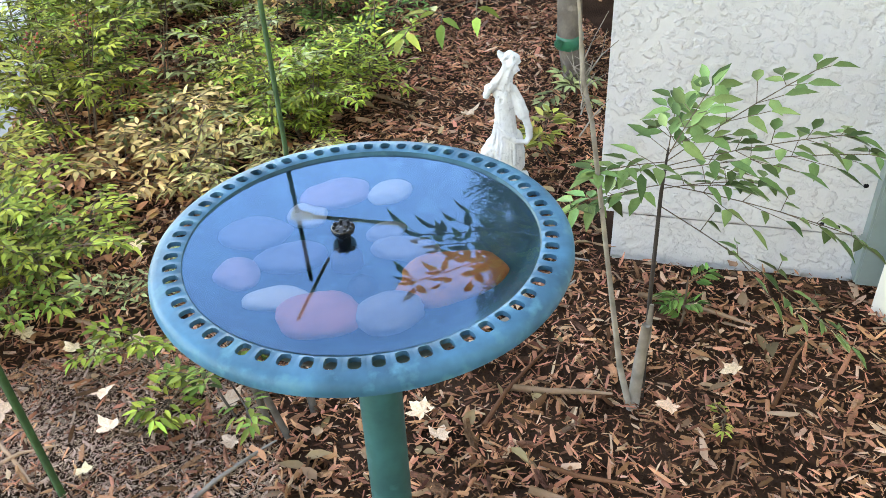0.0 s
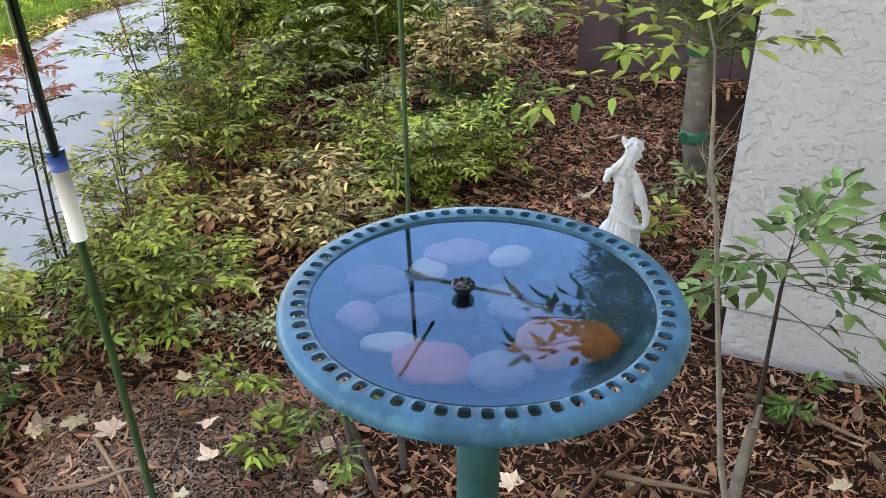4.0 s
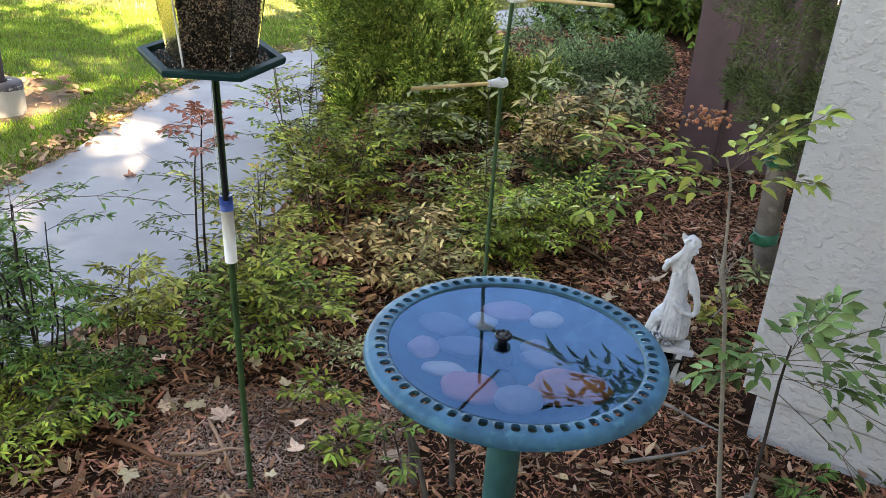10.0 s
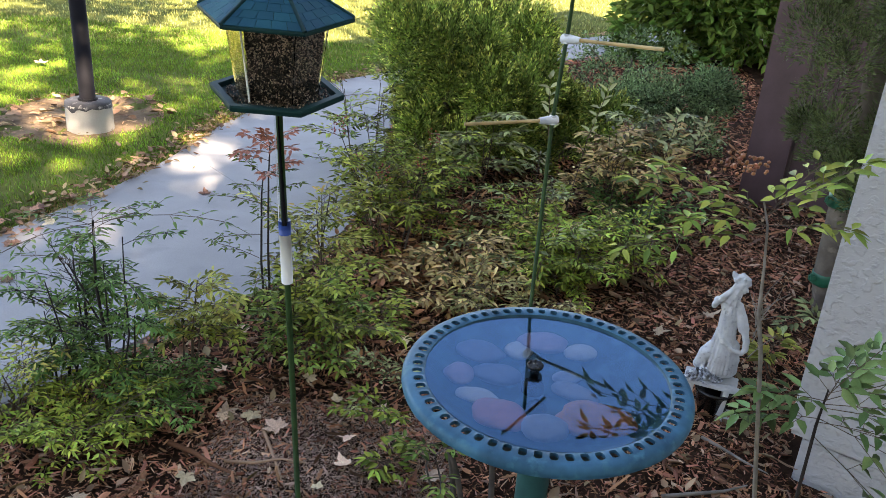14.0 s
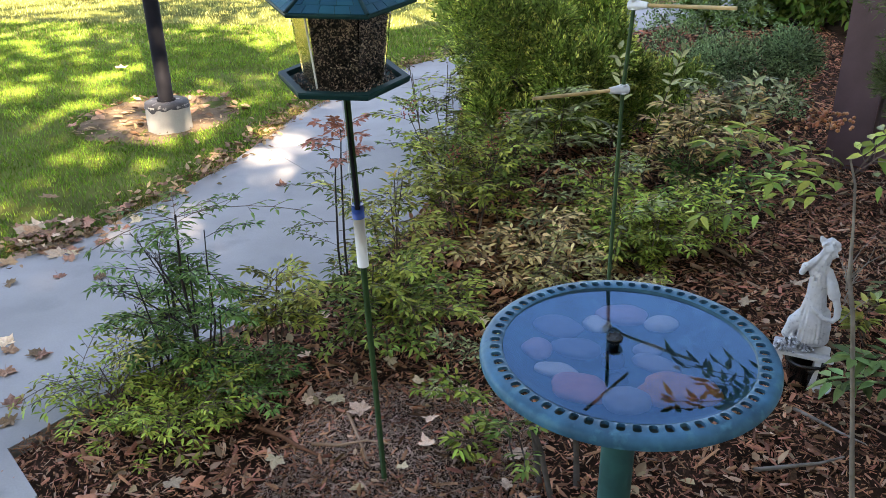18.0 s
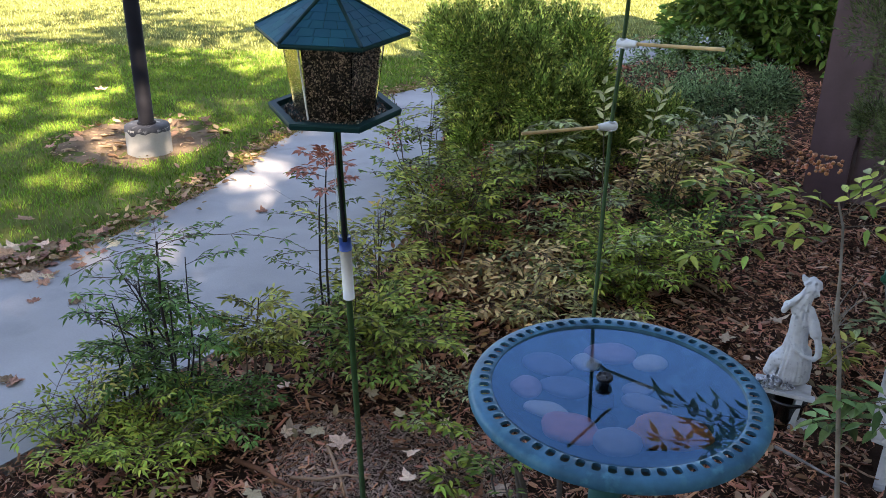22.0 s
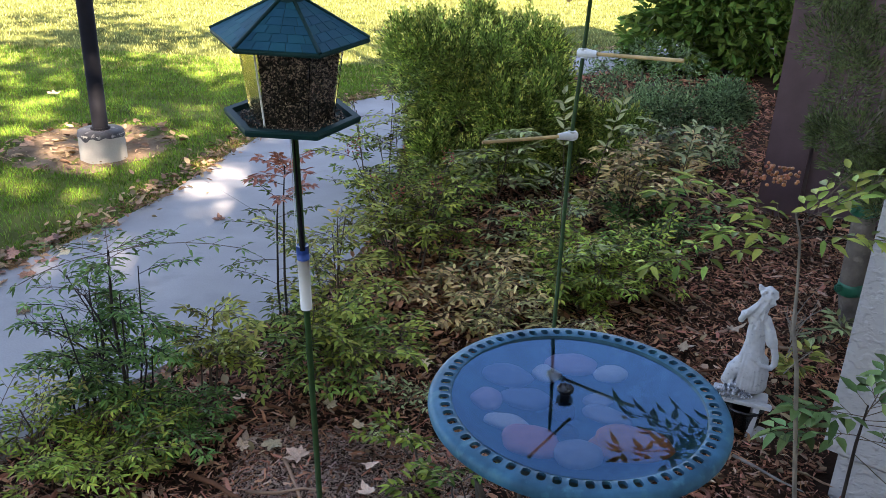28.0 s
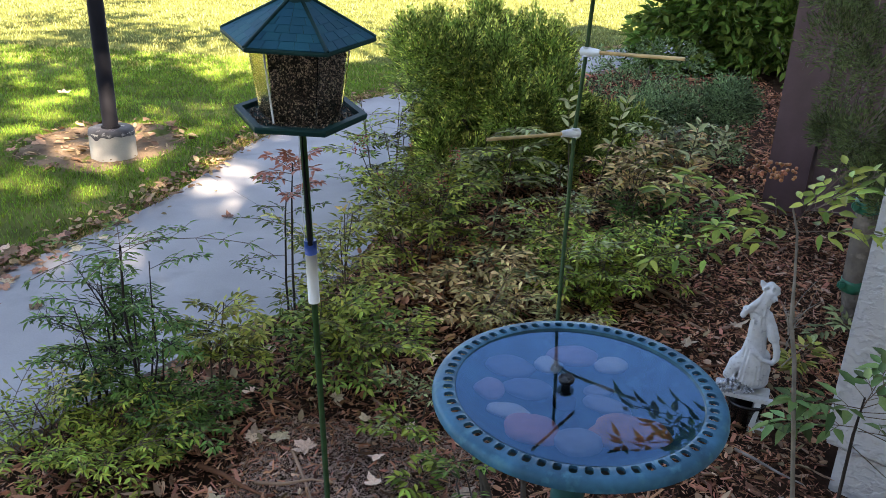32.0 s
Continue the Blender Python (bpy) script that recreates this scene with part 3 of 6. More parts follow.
lawn_line, bed_line = smooth_line(LAWN_EDGE), smooth_line(BED_EDGE)
# concrete path in bays, cut by joints across it
bays = [0, 9, 17, 30, 44, 56, len(lawn_line) - 1]
for i, (s, e) in enumerate(zip(bays, bays[1:])):
    a, b = lawn_line[s:e + 1], bed_line[s:e + 1]
    a, b = [tuple(Vector(p)) for p in a], [tuple(Vector(p)) for p in b]
    if i:
        a[0] = tuple(Vector(a[0]).lerp(Vector(a[1]), 0.03))
        b[0] = tuple(Vector(b[0]).lerp(Vector(b[1]), 0.03))
    strip("path_slab", a, b, 0.012, M["concrete"], "pale grey concrete garden path slab with fallen leaves", "path")

# lawn, with its soil
lawn_poly = lawn_line + [(9, 40), (-40, 40), (-40, -6), (-5.5, -6)]
slab_poly("lawn_soil", lawn_poly, -0.05, 0.0, M["lawn_soil"], "lawn ground with patchy thin grass", "lawn")

# mulch bed
bx0, bx1, by0, by1, st = -2.7, 3.6, -2.6, 12.0, 0.09
nx, ny = int((bx1 - bx0) / st) + 1, int((by1 - by0) / st) + 1
bed_poly = bed_line + [(9.6, -2.6), (-2.6, -2.6)]
vs = [(bx0 + i * st, by0 + j * st, bed_height(bx0 + i * st, by0 + j * st) - 0.012) for j in range(ny) for i in range(nx)]
fs = [(j * nx + i, j * nx + i + 1, (j + 1) * nx + i + 1, (j + 1) * nx + i) for j in range(ny - 1) for i in range(nx - 1)
      if all(inside(bed_poly, vs[q][0], vs[q][1]) for q in (j * nx + i, j * nx + i + 1, (j + 1) * nx + i + 1, (j + 1) * nx + i))]
# close the gap along the path with a bed margin that slips under the slab
mulch_bed = part("mulch_bed", mesh_from("mulch_bed", vs, fs, M["soil"], smooth=True), None)
tagged(mulch_bed, "dark garden bed soil under bark mulch", "ground", kind="structure")
bed_sub = slab_poly("bed_base", bed_line + [(9.6, -2.6), (-2.6, -2.6)], -0.05, -0.035, M["soil"], "dark soil under the mulch bed", "ground")

# ---- the house ----
W0, WD = Vector((0.84, 0.845)), Vector((0.848, -0.53)).normalized()     # near corner of the white wall, and its way
WN = Vector((-WD.y, WD.x))                                              # away from the garden


def wall_box(name, u0, u1, v0, v1, z0, z1, mat, label, bevel=0.0, parent=None):
    bm = box(u0, v0, z0, u1, v1, z1, bevel)
    turn = Matrix(((WD.x, WN.x, 0, W0.x), (WD.y, WN.y, 0, W0.y), (0, 0, 1, 0), (0, 0, 0, 1)))
    bmesh.ops.transform(bm, verts=bm.verts, matrix=turn)
    ob = part(name, bm, mat, parent)
    return ob if parent else tagged(ob, label, "wall", kind="structure")


wall_east = wall_box("wall_east", 0, 0.86, 0, 0.25, 0.15, 5.0, M["stucco"], "white trowelled stucco house wall with rough relief", 0.012)
wall_box("wall_plinth", 0.045, 0.86, 0.02, 0.25, -0.1, 0.147, M["stucco"], "white stucco wall foot with a weathered drip edge", 0.006)
wall_box("corner_trim", 0.69, 0.90, -0.05, 0.10, 0.03, 5.0, M["trim"], "grey-green painted corner trim board", 0.006)
for u, z in ((0.66, 0.30), (0.58, 0.175), (0.62, 0.17), (0.70, 0.165), (0.72, 0.19)):
    bolt = wall_box("bolt", u, u + 0.012, -0.004, 0.01, z, z + 0.011, M["black_metal"], "", 0.002, wall_east)


def shade_wall(name, x0, y0, x1, y1, h, mat=None):
    d = Vector((x1 - x0, y1 - y0))
    n = Vector((d.y, -d.x)).normalized() * 0.2
    bm = bmesh.new()
    c = [(x0, y0), (x1, y1), (x1 + n.x, y1 + n.y), (x0 + n.x, y0 + n.y)]
    a, b = [bm.verts.new((*p, -0.05)) for p in c], [bm.verts.new((*p, h)) for p in c]
    bm.faces.new(a), bm.faces.new(b)
    for i in range(4):
        bm.faces.new((a[i], a[(i + 1) % 4], b[(i + 1) % 4], b[i]))
    bmesh.ops.recalc_face_normals(bm, faces=bm.faces)
    return tagged(part(name, bm, mat or M["stucco_far"]), "unseen cream stucco wall added to shade the garden", "wall", kind="structure")


# unseen walls, added and sized to keep the sun off the bed
shade_wall("wall_south", 1.60, 0.38, 1.95, -4.2, 4.7)
shade_wall("wall_back", 1.95, -4.2, -3.0, -4.2, 4.6)
shade_wall("wall_north", 4.25, 5.89, 1.18, 0.98, 5.0)

# unseen roof, added to cover the ground behind the walls
slab_poly("house_roof", [(1.75, 0.4), (2.1, -4.25), (9.5, -4.25), (9.5, 6.1), (4.42, 6.0), (1.36, 1.0)], 4.5, 4.6, M["old_concrete"], "unseen flat grey roof closing off the added walls", "roof")

# ---- bird bath ----
BX, BY = 0.0242, -0.011
bath = thing("bird_bath", "teal-blue glazed bird bath with a pierced rim, filled with water", "bird bath", (BX, BY, 0))
BZ, BR = 0.785, 0.284
FLOOR = [(0.001, 0.064), (0.07, 0.063), (0.14, 0.055), (0.18, 0.044), (0.205, 0.032), (0.222, 0.019), (0.233, 0.0085), (0.2405, 0.0)]


def floor_z(r):
    for (a, za), (b, zb) in zip(FLOOR, FLOOR[1:]):
        if r <= b:
            return BZ - (za + (zb - za) * (r - a) / (b - a))
    return BZ


LEAN = Matrix.Translation((0, 0, BZ)) @ pose(0, 0, 0, 0.7, -0.3, 0) @ Matrix.Translation((0, 0, -BZ))      # the basin leans a little on its pedestal
part("bowl", mesh_from("bowl", *lathe([(r, BZ - d) for r, d in reversed(FLOOR)] + [(0.001, BZ - 0.082), (0.05, BZ - 0.082), (0.11, BZ - 0.078), (0.17, BZ - 0.068), (0.212, BZ - 0.046), (0.232, BZ - 0.022), (0.2405, BZ - 0.006)], 90), M["basin_teal"], smooth=True), None, bath).matrix_basis = LEAN
HOLES = 60


def pierced_rim():
    """A nearly flat ring with rounded slots right through it, and a rolled outer lip."""
    vs, fs = [], []
    r0, r1, th, rc = 0.2405, 0.271, 0.007, 0.2545
    zt = lambda r: BZ + 0.003 - 3.2 * (r - 0.252) ** 2 - 0.05 * max(0, r - 0.255) - 50 * max(0, 0.2475 - r) ** 2  # noqa: E731
    for k in range(HOLES):
        a0, da = 2 * math.pi * k / HOLES, 2 * math.pi / HOLES
        mid = .5 * (r0 + r1)
        outer = [(r0, 0), (r0, .33), (r0, .67), (r0, 1), (mid, 1), (r1, 1), (r1, .67), (r1, .33), (r1, 0), (mid, 0)]
        hole = [(rc - .0066, .235), (rc - .0095, .37), (rc - .0095, .63), (rc - .0066, .765), (rc, .80), (rc + .0066, .765), (rc + .0095, .63), (rc + .0095, .37), (rc + .0066, .235), (rc, .20)]
        base, m = len(vs), 10
        for low in (0, 1):
            for r, f in outer + hole:
                a = a0 + da * f
                vs.append((r * math.cos(a), r * math.sin(a), zt(r) - th * low))
        for i in range(m):
            j = (i + 1) % m
            fs.append((base + i, base + j, base + m + j, base + m + i))
            fs.append((base + 2 * m + j, base + 2 * m + i, base + 3 * m + i, base + 3 * m + j))
            fs.append((base + m + i, base + m + j, base + 3 * m + j, base + 3 * m + i))
    z1 = zt(r1)
    lip = lathe([(r1, z1 - 0.007), (r1, z1), (0.2760, z1 - 0.001), (0.2810, z1 - 0.004), (0.2842, z1 - 0.010), (BR + 0.001, z1 - 0.017), (0.2838, z1 - 0.022), (0.2795, z1 - 0.022), (0.2755, z1 - 0.011), (0.271, z1 - 0.007)], 120)
    return merged([(vs, fs), lip])


part("rim", mesh_from("rim", *pierced_rim(), M["glaze"], smooth=40), None, bath).matrix_basis = LEAN
part("pedestal", mesh_from("pedestal", *merged([lathe([(0.001, BZ - 0.09), (0.05, BZ - 0.088), (0.052, BZ - 0.080), (0.05, BZ - 0.076)], 24),
     lathe([(0.034, z) for z in (BZ - 0.085, 0.5, 0.25, 0.06)], 24),
     lathe([(0.034, 0.06), (0.05, 0.05), (0.12, 0.03), (0.15, 0.012), (0.152, -0.03)], 32)]), M["glaze_green"], smooth=True), None, bath)
WL = BZ - 0.0018
wm = bpy.data.materials.new("blue_gloss_water")
wm.use_nodes = True
wnt = wm.node_tree
wt = wnt.nodes.new("ShaderNodeTexNoise")
wt.inputs["Scale"].default_value = 5
wbp = wnt.nodes.new("ShaderNodeBump")
wbp.inputs["Strength"].default_value, wbp.inputs["Distance"].default_value = 0.02, 0.001
wnt.links.new(wt.outputs[0], wbp.inputs["Height"])
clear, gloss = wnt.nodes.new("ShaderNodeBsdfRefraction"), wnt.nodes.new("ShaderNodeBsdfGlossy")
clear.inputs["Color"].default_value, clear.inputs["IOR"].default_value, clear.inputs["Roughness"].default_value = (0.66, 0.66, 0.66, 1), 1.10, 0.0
# gloss colour puts a deeper sky blue into the reflection
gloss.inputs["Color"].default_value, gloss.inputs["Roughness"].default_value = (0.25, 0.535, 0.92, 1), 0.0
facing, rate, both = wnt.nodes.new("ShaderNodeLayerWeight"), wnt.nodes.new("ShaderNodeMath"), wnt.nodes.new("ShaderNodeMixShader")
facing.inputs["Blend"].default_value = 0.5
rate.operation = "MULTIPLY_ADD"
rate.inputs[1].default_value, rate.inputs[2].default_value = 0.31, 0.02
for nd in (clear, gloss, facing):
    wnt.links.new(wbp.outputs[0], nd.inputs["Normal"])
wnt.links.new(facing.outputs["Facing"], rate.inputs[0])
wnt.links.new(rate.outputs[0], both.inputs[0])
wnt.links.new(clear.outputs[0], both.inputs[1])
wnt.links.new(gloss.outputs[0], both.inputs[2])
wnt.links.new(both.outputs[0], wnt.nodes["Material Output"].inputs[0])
seg = 90
wv = [(0.2392 * math.cos(2 * math.pi * j / seg), 0.2392 * math.sin(2 * math.pi * j / seg) - 0.001, 0) for j in range(seg)]
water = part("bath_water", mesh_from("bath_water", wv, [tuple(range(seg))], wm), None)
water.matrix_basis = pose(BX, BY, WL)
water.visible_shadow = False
tagged(water, "clear still bird bath water, its mirrored sky tinted blue", "water")


def stone(label, x, y, sx, sy, sz, rz, mat, seed, lift=0.0):
    bm = bmesh.new()
    bmesh.ops.create_icosphere(bm, subdivisions=4, radius=1.0)
    for v in bm.verts:
        k = 1 + (0.24 if mat == "stone_rust" else 0.15) * noise.noise(v.co * 1.1 + Vector((seed * 3.1, 0, 0))) + 0.045 * noise.noise(v.co * 2.8 + Vector((seed, 5, 0)))
        v.co = Vector((v.co.x * sx * k, v.co.y * sy * k, v.co.z * sz * k))
    ob = part("river_stone", bm, M[mat], None, "", True)
    ob.matrix_basis = pose(BX + x, BY + y, floor_z(math.hypot(x, y)) + sz * 0.9 + lift, 0, 0, rz)
    return tagged(ob, label, "stone", "stones in the bird bath")


stone("large smooth pink river stone under water", -0.083, -0.114, 0.054, 0.042, 0.0245, -10, "stone_pink", 1)
stone("smooth grey banded river stone under water", 0.000, -0.138, 0.045, 0.034, 0.023, 10, "stone_grey", 2)
stone("large rust-orange pointed stone under water", 0.096, -0.091, 0.075, 0.050, 0.024, 8, "stone_rust", 3)
stone("round pale mauve river stone under water", -0.172, 0.007, 0.030, 0.033, 0.021, 20, "stone_mauve", 4, -0.004)
stone("flat long white river stone under water", -0.131, -0.056, 0.042, 0.022, 0.016, -12, "stone_white", 5)
stone("small pale cream river stone under water", 0.074, 0.143, 0.036, 0.026, 0.018, 5, "stone_white", 6)
stone("smooth mauve-pink river stone under water", -0.009, 0.164, 0.055, 0.036, 0.021, 8, "stone_mauve", 7)
stone("pale grey river stone under water", -0.058, 0.129, 0.030, 0.032, 0.017, 40, "stone_white", 8)
stone("dark slate-blue river stone under water", -0.135, 0.096, 0.052, 0.038, 0.021, -15, "stone_blue", 9)
stone("broad slate-blue river stone under water", -0.098, 0.032, 0.050, 0.034, 0.019, 0, "stone_blue", 10)
stone("pale grey flat river stone under water", 0.060, 0.006, 0.050, 0.026, 0.016, -22, "stone_grey", 11)
stone("small grey pebble stone under water", 0.045, 0.059, 0.03, 0.022, 0.013, 10, "stone_grey", 13)

pump = thing("fountain_pump", "small black fountain pump with a crowned nozzle in the water", "fountain", (0.0, 0.0, floor_z(0.02))); pump.scale = (0.84, 0.84, 0.97)
part("pump_body", mesh_from("pump_body", *lathe([(0.001, 0.0), (0.026, 0.0), (0.027, 0.003), (0.027, 0.022), (0.024, 0.026), (0.001, 0.026)], 28), M["black_plastic"], smooth=True), None, pump)
part("stem", mesh_from("stem", *lathe([(0.011, 0.024), (0.0105, 0.066), (0.012, 0.07)], 18), M["black_plastic"], smooth=True), None, pump)
part("nozzle_cap", mesh_from("nozzle_cap", *lathe([(0.001, 0.068), (0.013, 0.068), (0.0185, 0.073), (0.0195, 0.079), (0.0175, 0.081), (0.014, 0.079), (0.009, 0.077), (0.006, 0.080), (0.001, 0.081)], 24), M["black_plastic"], smooth=True), None, pump)
for i in range(8):
    a = 2 * math.pi * i / 8
    part("crown_knob", box(-0.0022, -0.0022, 0, 0.0022, 0.0022, 0.004, 0.0006), M["black_plastic"], pump).matrix_basis = pose(0.0155 * math.cos(a), 0.0155 * math.sin(a), 0.0795, 0, 0, math.degrees(a))
cup = thing("suction_cup", "clear plastic suction cup on the bowl floor", "fountain", (BX - 0.015, BY - 0.045, floor_z(0.05) - 0.001))
gl = bpy.data.materials.new("clear_plastic")
gl.use_nodes = True
gl.node_tree.nodes["Principled BSDF"].inputs["Transmission Weight"].default_value = 1.0
gl.node_tree.nodes["Principled BSDF"].inputs["Roughness"].default_value = 0.08
gl.node_tree.nodes["Principled BSDF"].inputs["IOR"].default_value = 1.5
part("cup", mesh_from("cup", *lathe([(0.022, 0.0), (0.019, 0.008), (0.010, 0.014), (0.006, 0.022), (0.001, 0.023)], 24), gl, smooth=True), None, cup)

# ---- bird feeder on its pole ----
feeder = thing("bird_feeder", "dark green hexagonal gazebo bird feeder full of seed, on a pole", "bird feeder", (-0.612, 0.36, 0))


def hexa(r, z, turn):
    return [(r * math.cos(math.radians(60 * i + turn)), r * math.sin(math.radians(60 * i + turn)), z) for i in range(6)]


HT = 6.7
tray = part("tray", mesh_from("tray", hexa(0.148, 1.206, HT) + hexa(0.151, 1.216, HT) + hexa(0.149, 1.220, HT) + hexa(0.132, 1.220, HT) + hexa(0.128, 1.209, HT) + [(0, 0, 1.208)],
     ring_faces(5, 6) + [(24 + i, 24 + (i + 1) % 6, 30) for i in range(6)] + [(5, 4, 3, 2, 1, 0)], M["feeder_green"]), None, feeder)
HB, HTOP, RB, RT = 1.209, 1.387, 0.0895, 0.113      # hopper: foot, top and their radii
core = [Vector(q) for q in hexa(RB - 0.006, HB, HT) + hexa(RT - 0.008, HTOP, HT)]
core[3], core[9] = core[3].lerp((core[2] + core[4]) / 2, .75), core[9].lerp((core[8] + core[10]) / 2, .75)      # the seed has slid away from one side
part("hopper_core", mesh_from("hopper_core", core, ring_faces(2, 6) + [(5, 4, 3, 2, 1, 0), (6, 7, 8, 9, 10, 11)], M["seed"]), None, feeder, "packed dark seed")
pane_mat = bpy.data.materials.new("clear_pane")
pane_mat.use_nodes = True
pb = pane_mat.node_tree.nodes["Principled BSDF"]
pb.inputs["Transmission Weight"].default_value, pb.inputs["Roughness"].default_value, pb.inputs["IOR"].default_value = 1.0, 0.03, 1.12
pb.inputs["Base Color"].default_value = (0.98, 0.98, 0.97, 1)
# rougher, beige version for the two panes on the empty side
frosted = pane_mat.copy()
frosted.name = "beige_frosted_pane"
frosted.node_tree.nodes["Principled BSDF"].inputs["Roughness"].default_value = 0.22
frosted.node_tree.nodes["Principled BSDF"].inputs["Base Color"].default_value = (0.86, 0.80, 0.62, 1)
lo, hi = hexa(RB, HB, HT), hexa(RT, HTOP, HT)
for i in range(6):
    j = (i + 1) % 6
    a, b, c, d = (Vector(q) for q in (lo[i], lo[j], hi[j], hi[i]))
    n = (b - a).cross(d - a).normalized() * 0.0025
    pv = [a, b, c, d, a + n, b + n, c + n, d + n]
    pane = part("pane", mesh_from("pane", pv, [(3, 2, 1, 0), (4, 5, 6, 7), (0, 1, 5, 4), (1, 2, 6, 5), (2, 3, 7, 6), (3, 0, 4, 7)], frosted if i in (2, 3) else pane_mat), None, feeder, "clear plastic pane")
    pane.visible_shadow = False
    tube_part("pane_corner", [lo[i], hi[i]], 0.0022, M["pvc"] if i == 4 else pane_mat, feeder, seg=6)


def grains(name, places, size, mat, parent):
    """Many small seeds in one mesh: flattened octahedra at given places."""
    k = len(places)
    p = np.array([tuple(q) for q in places])
    rng = np.random.default_rng(len(places))
    ax = rng.normal(size=(k, 3))
    ax /= np.linalg.norm(ax, axis=1, keepdims=True)
    bx = np.cross(ax, rng.normal(size=(k, 3)))
    bx /= np.linalg.norm(bx, axis=1, keepdims=True)
    cx = np.cross(ax, bx)
    s = size * rng.uniform(0.7, 1.25, (k, 1))
    v = np.stack([p + ax * s, p - ax * s, p + bx * s * .45, p - bx * s * .45, p + cx * s * .4, p - cx * s * .4], 1).reshape(-1, 3)
    one = np.array([[0, 2, 4], [0, 4, 3], [0, 3, 5], [0, 5, 2], [1, 4, 2], [1, 3, 4], [1, 5, 3], [1, 2, 5]])
    return tagged(part(name, quick_mesh(name, v, (one[None] + 6 * np.arange(k)[:, None, None]).reshape(-1, 3), mat), None, parent), kind="stuff")


dark, pale = [], []
for i in range(6):
    j = (i + 1) % 6
    for _ in range(1200):
        u, v = rnd.random(), rnd.random()
        if i in (2, 3) and v > 0.06:
            continue
        q = Vector(lo[i]).lerp(Vector(lo[j]), u).lerp(Vector(hi[i]).lerp(Vector(hi[j]), u), v)
        q.x, q.y = q.x * 0.955, q.y * 0.955
        (pale if rnd.random() < 0.36 + 0.40 * v else dark).append(q)
for _ in range(700):
    a, r = U(0, 6.28), 0.122 * math.sqrt(U(.35, 1)) * 0.93
    (pale if rnd.random() < .3 else dark).append(Vector((r * math.cos(a), r * math.sin(a), 1.210 + U(0, .005))))
grains("seed_dark", dark, 0.0052, M["seed"], feeder)
grains("seed_pale", pale, 0.0040, M["seed_pale"], feeder)

# roof of six shingled panels
RO, ZO, RI, ZI = 0.1667, 1.389, 0.030, 1.463
roof = part("roof", mesh_from("roof", hexa(RO, ZO - 0.006, HT) + hexa(RO + 0.002, ZO - 0.001, HT) + hexa(RO, ZO + 0.003, HT) + hexa(RI, ZI, HT), ring_faces(4, 6) + [(5, 4, 3, 2, 1, 0), (18, 19, 20, 21, 22, 23)], M["feeder_green"]), None, feeder)
out, inn = hexa(RO, ZO + 0.003, HT), hexa(RI, ZI, HT)
for i in range(6):
    j = (i + 1) % 6
    a, b, c, d = (Vector(q) for q in (out[i], out[j], inn[j], inn[i]))
    n = (b - a).cross(d - a).normalized()
    on = lambda u, v, h: a.lerp(b, u).lerp(d.lerp(c, u), v) + n * h  # noqa: E731
    for row in range(6):
        v0, v1 = row / 6 + 0.001, (row + 1) / 6 + 0.012
        count = max(1, round(5.2 * (1 - row / 6.6)))
        cuts = [0.03] + [(k + (0.5 if row % 2 else 0.0)) / count for k in range(0 if row % 2 else 1, count)] + [0.97]
        for u0, u1 in zip(cuts, cuts[1:]):
            e = 0.004 / max(0.3, 1 - row / 6.6)
            q = [on(u0 + e, v0, .0020), on(u1 - e, v0, .0020), on(u1 - e, v1, .0012), on(u0 + e, v1, .0012), on(u0 + e, v0, 0), on(u1 - e, v0, 0), on(u1 - e, v1, 0), on(u0 + e, v1, 0)]
            part("shingle", mesh_from("shingle", q, [(0, 1, 2, 3), (4, 5, 1, 0), (5, 6, 2, 1), (7, 4, 0, 3)], M["shingle"]), None, roof)
    tube_part("ridge", [Vector(out[i]) + Vector((0, 0, .001)), Vector(inn[i]) + Vector((0, 0, .002))], 0.0042, M["feeder_green"], roof, seg=6)
tube_part("feeder_cap", [(0, 0, 1.452), (0, 0, 1.475), (0, 0, 1.477), (0, 0, 1.515)], [0.032, 0.031, 0.027, 0.027], M["feeder_green"], feeder, seg=24)
# the head sits askew on the pole
HEAD = pose(-0.0156, 0.0018, 1.2028, 5.8, 2.2, 0) @ Matrix.Translation((0, 0, -1.212))
for ob in feeder.children:
    ob.matrix_basis = HEAD
tube_part("pole", [(0.006, 0.07, -0.06), (-0.002, 0.012, 0.75), (-0.005, 0.006, 0.90), (-0.014, 0.002, 1.20)], 0.0080, M["pole_green"], feeder, seg=12)
tube_part("pole_collar", [(-0.0132, 0.002, 1.172), (-0.0142, 0.002, 1.203)], 0.0112, M["blue_tape"], feeder, "blue tape collar", 14)
tube_part("sleeve", [(-0.002, 0.0145, 0.724), (-0.0045, 0.0085, 0.86)], 0.0142, M["pvc"], feeder, "white plastic pipe sleeve", 20)
tube_part("sleeve_band", [(-0.0043, 0.0087, 0.857), (-0.005, 0.007, 0.893)], 0.0150, M["blue_tape"], feeder, "blue tape band", 20)
# dark wedge beside the pole, built as a tapered rod
tube_part("splint", [(-0.001, -0.006, 0.885), (-0.008, -0.007, 1.05), (-0.0125, -0.006, 1.165)], [0.0062, 0.0036, 0.0012], M["black_metal"], feeder, "tapered black rod along the pole", 8)
tube_part("wire", [(-0.0165, 0.0, 0.888), (-0.0200, 0.0, 1.03), (-0.0210, -0.004, 1.198)], 0.0009, M["pvc"], feeder, "thin pale wire", 5)

# ---- perch pole ----
perch = thing("perch_pole", "slim green garden stake with wooden perches taped on", "garden stake", (0.0, 0.70, 0))
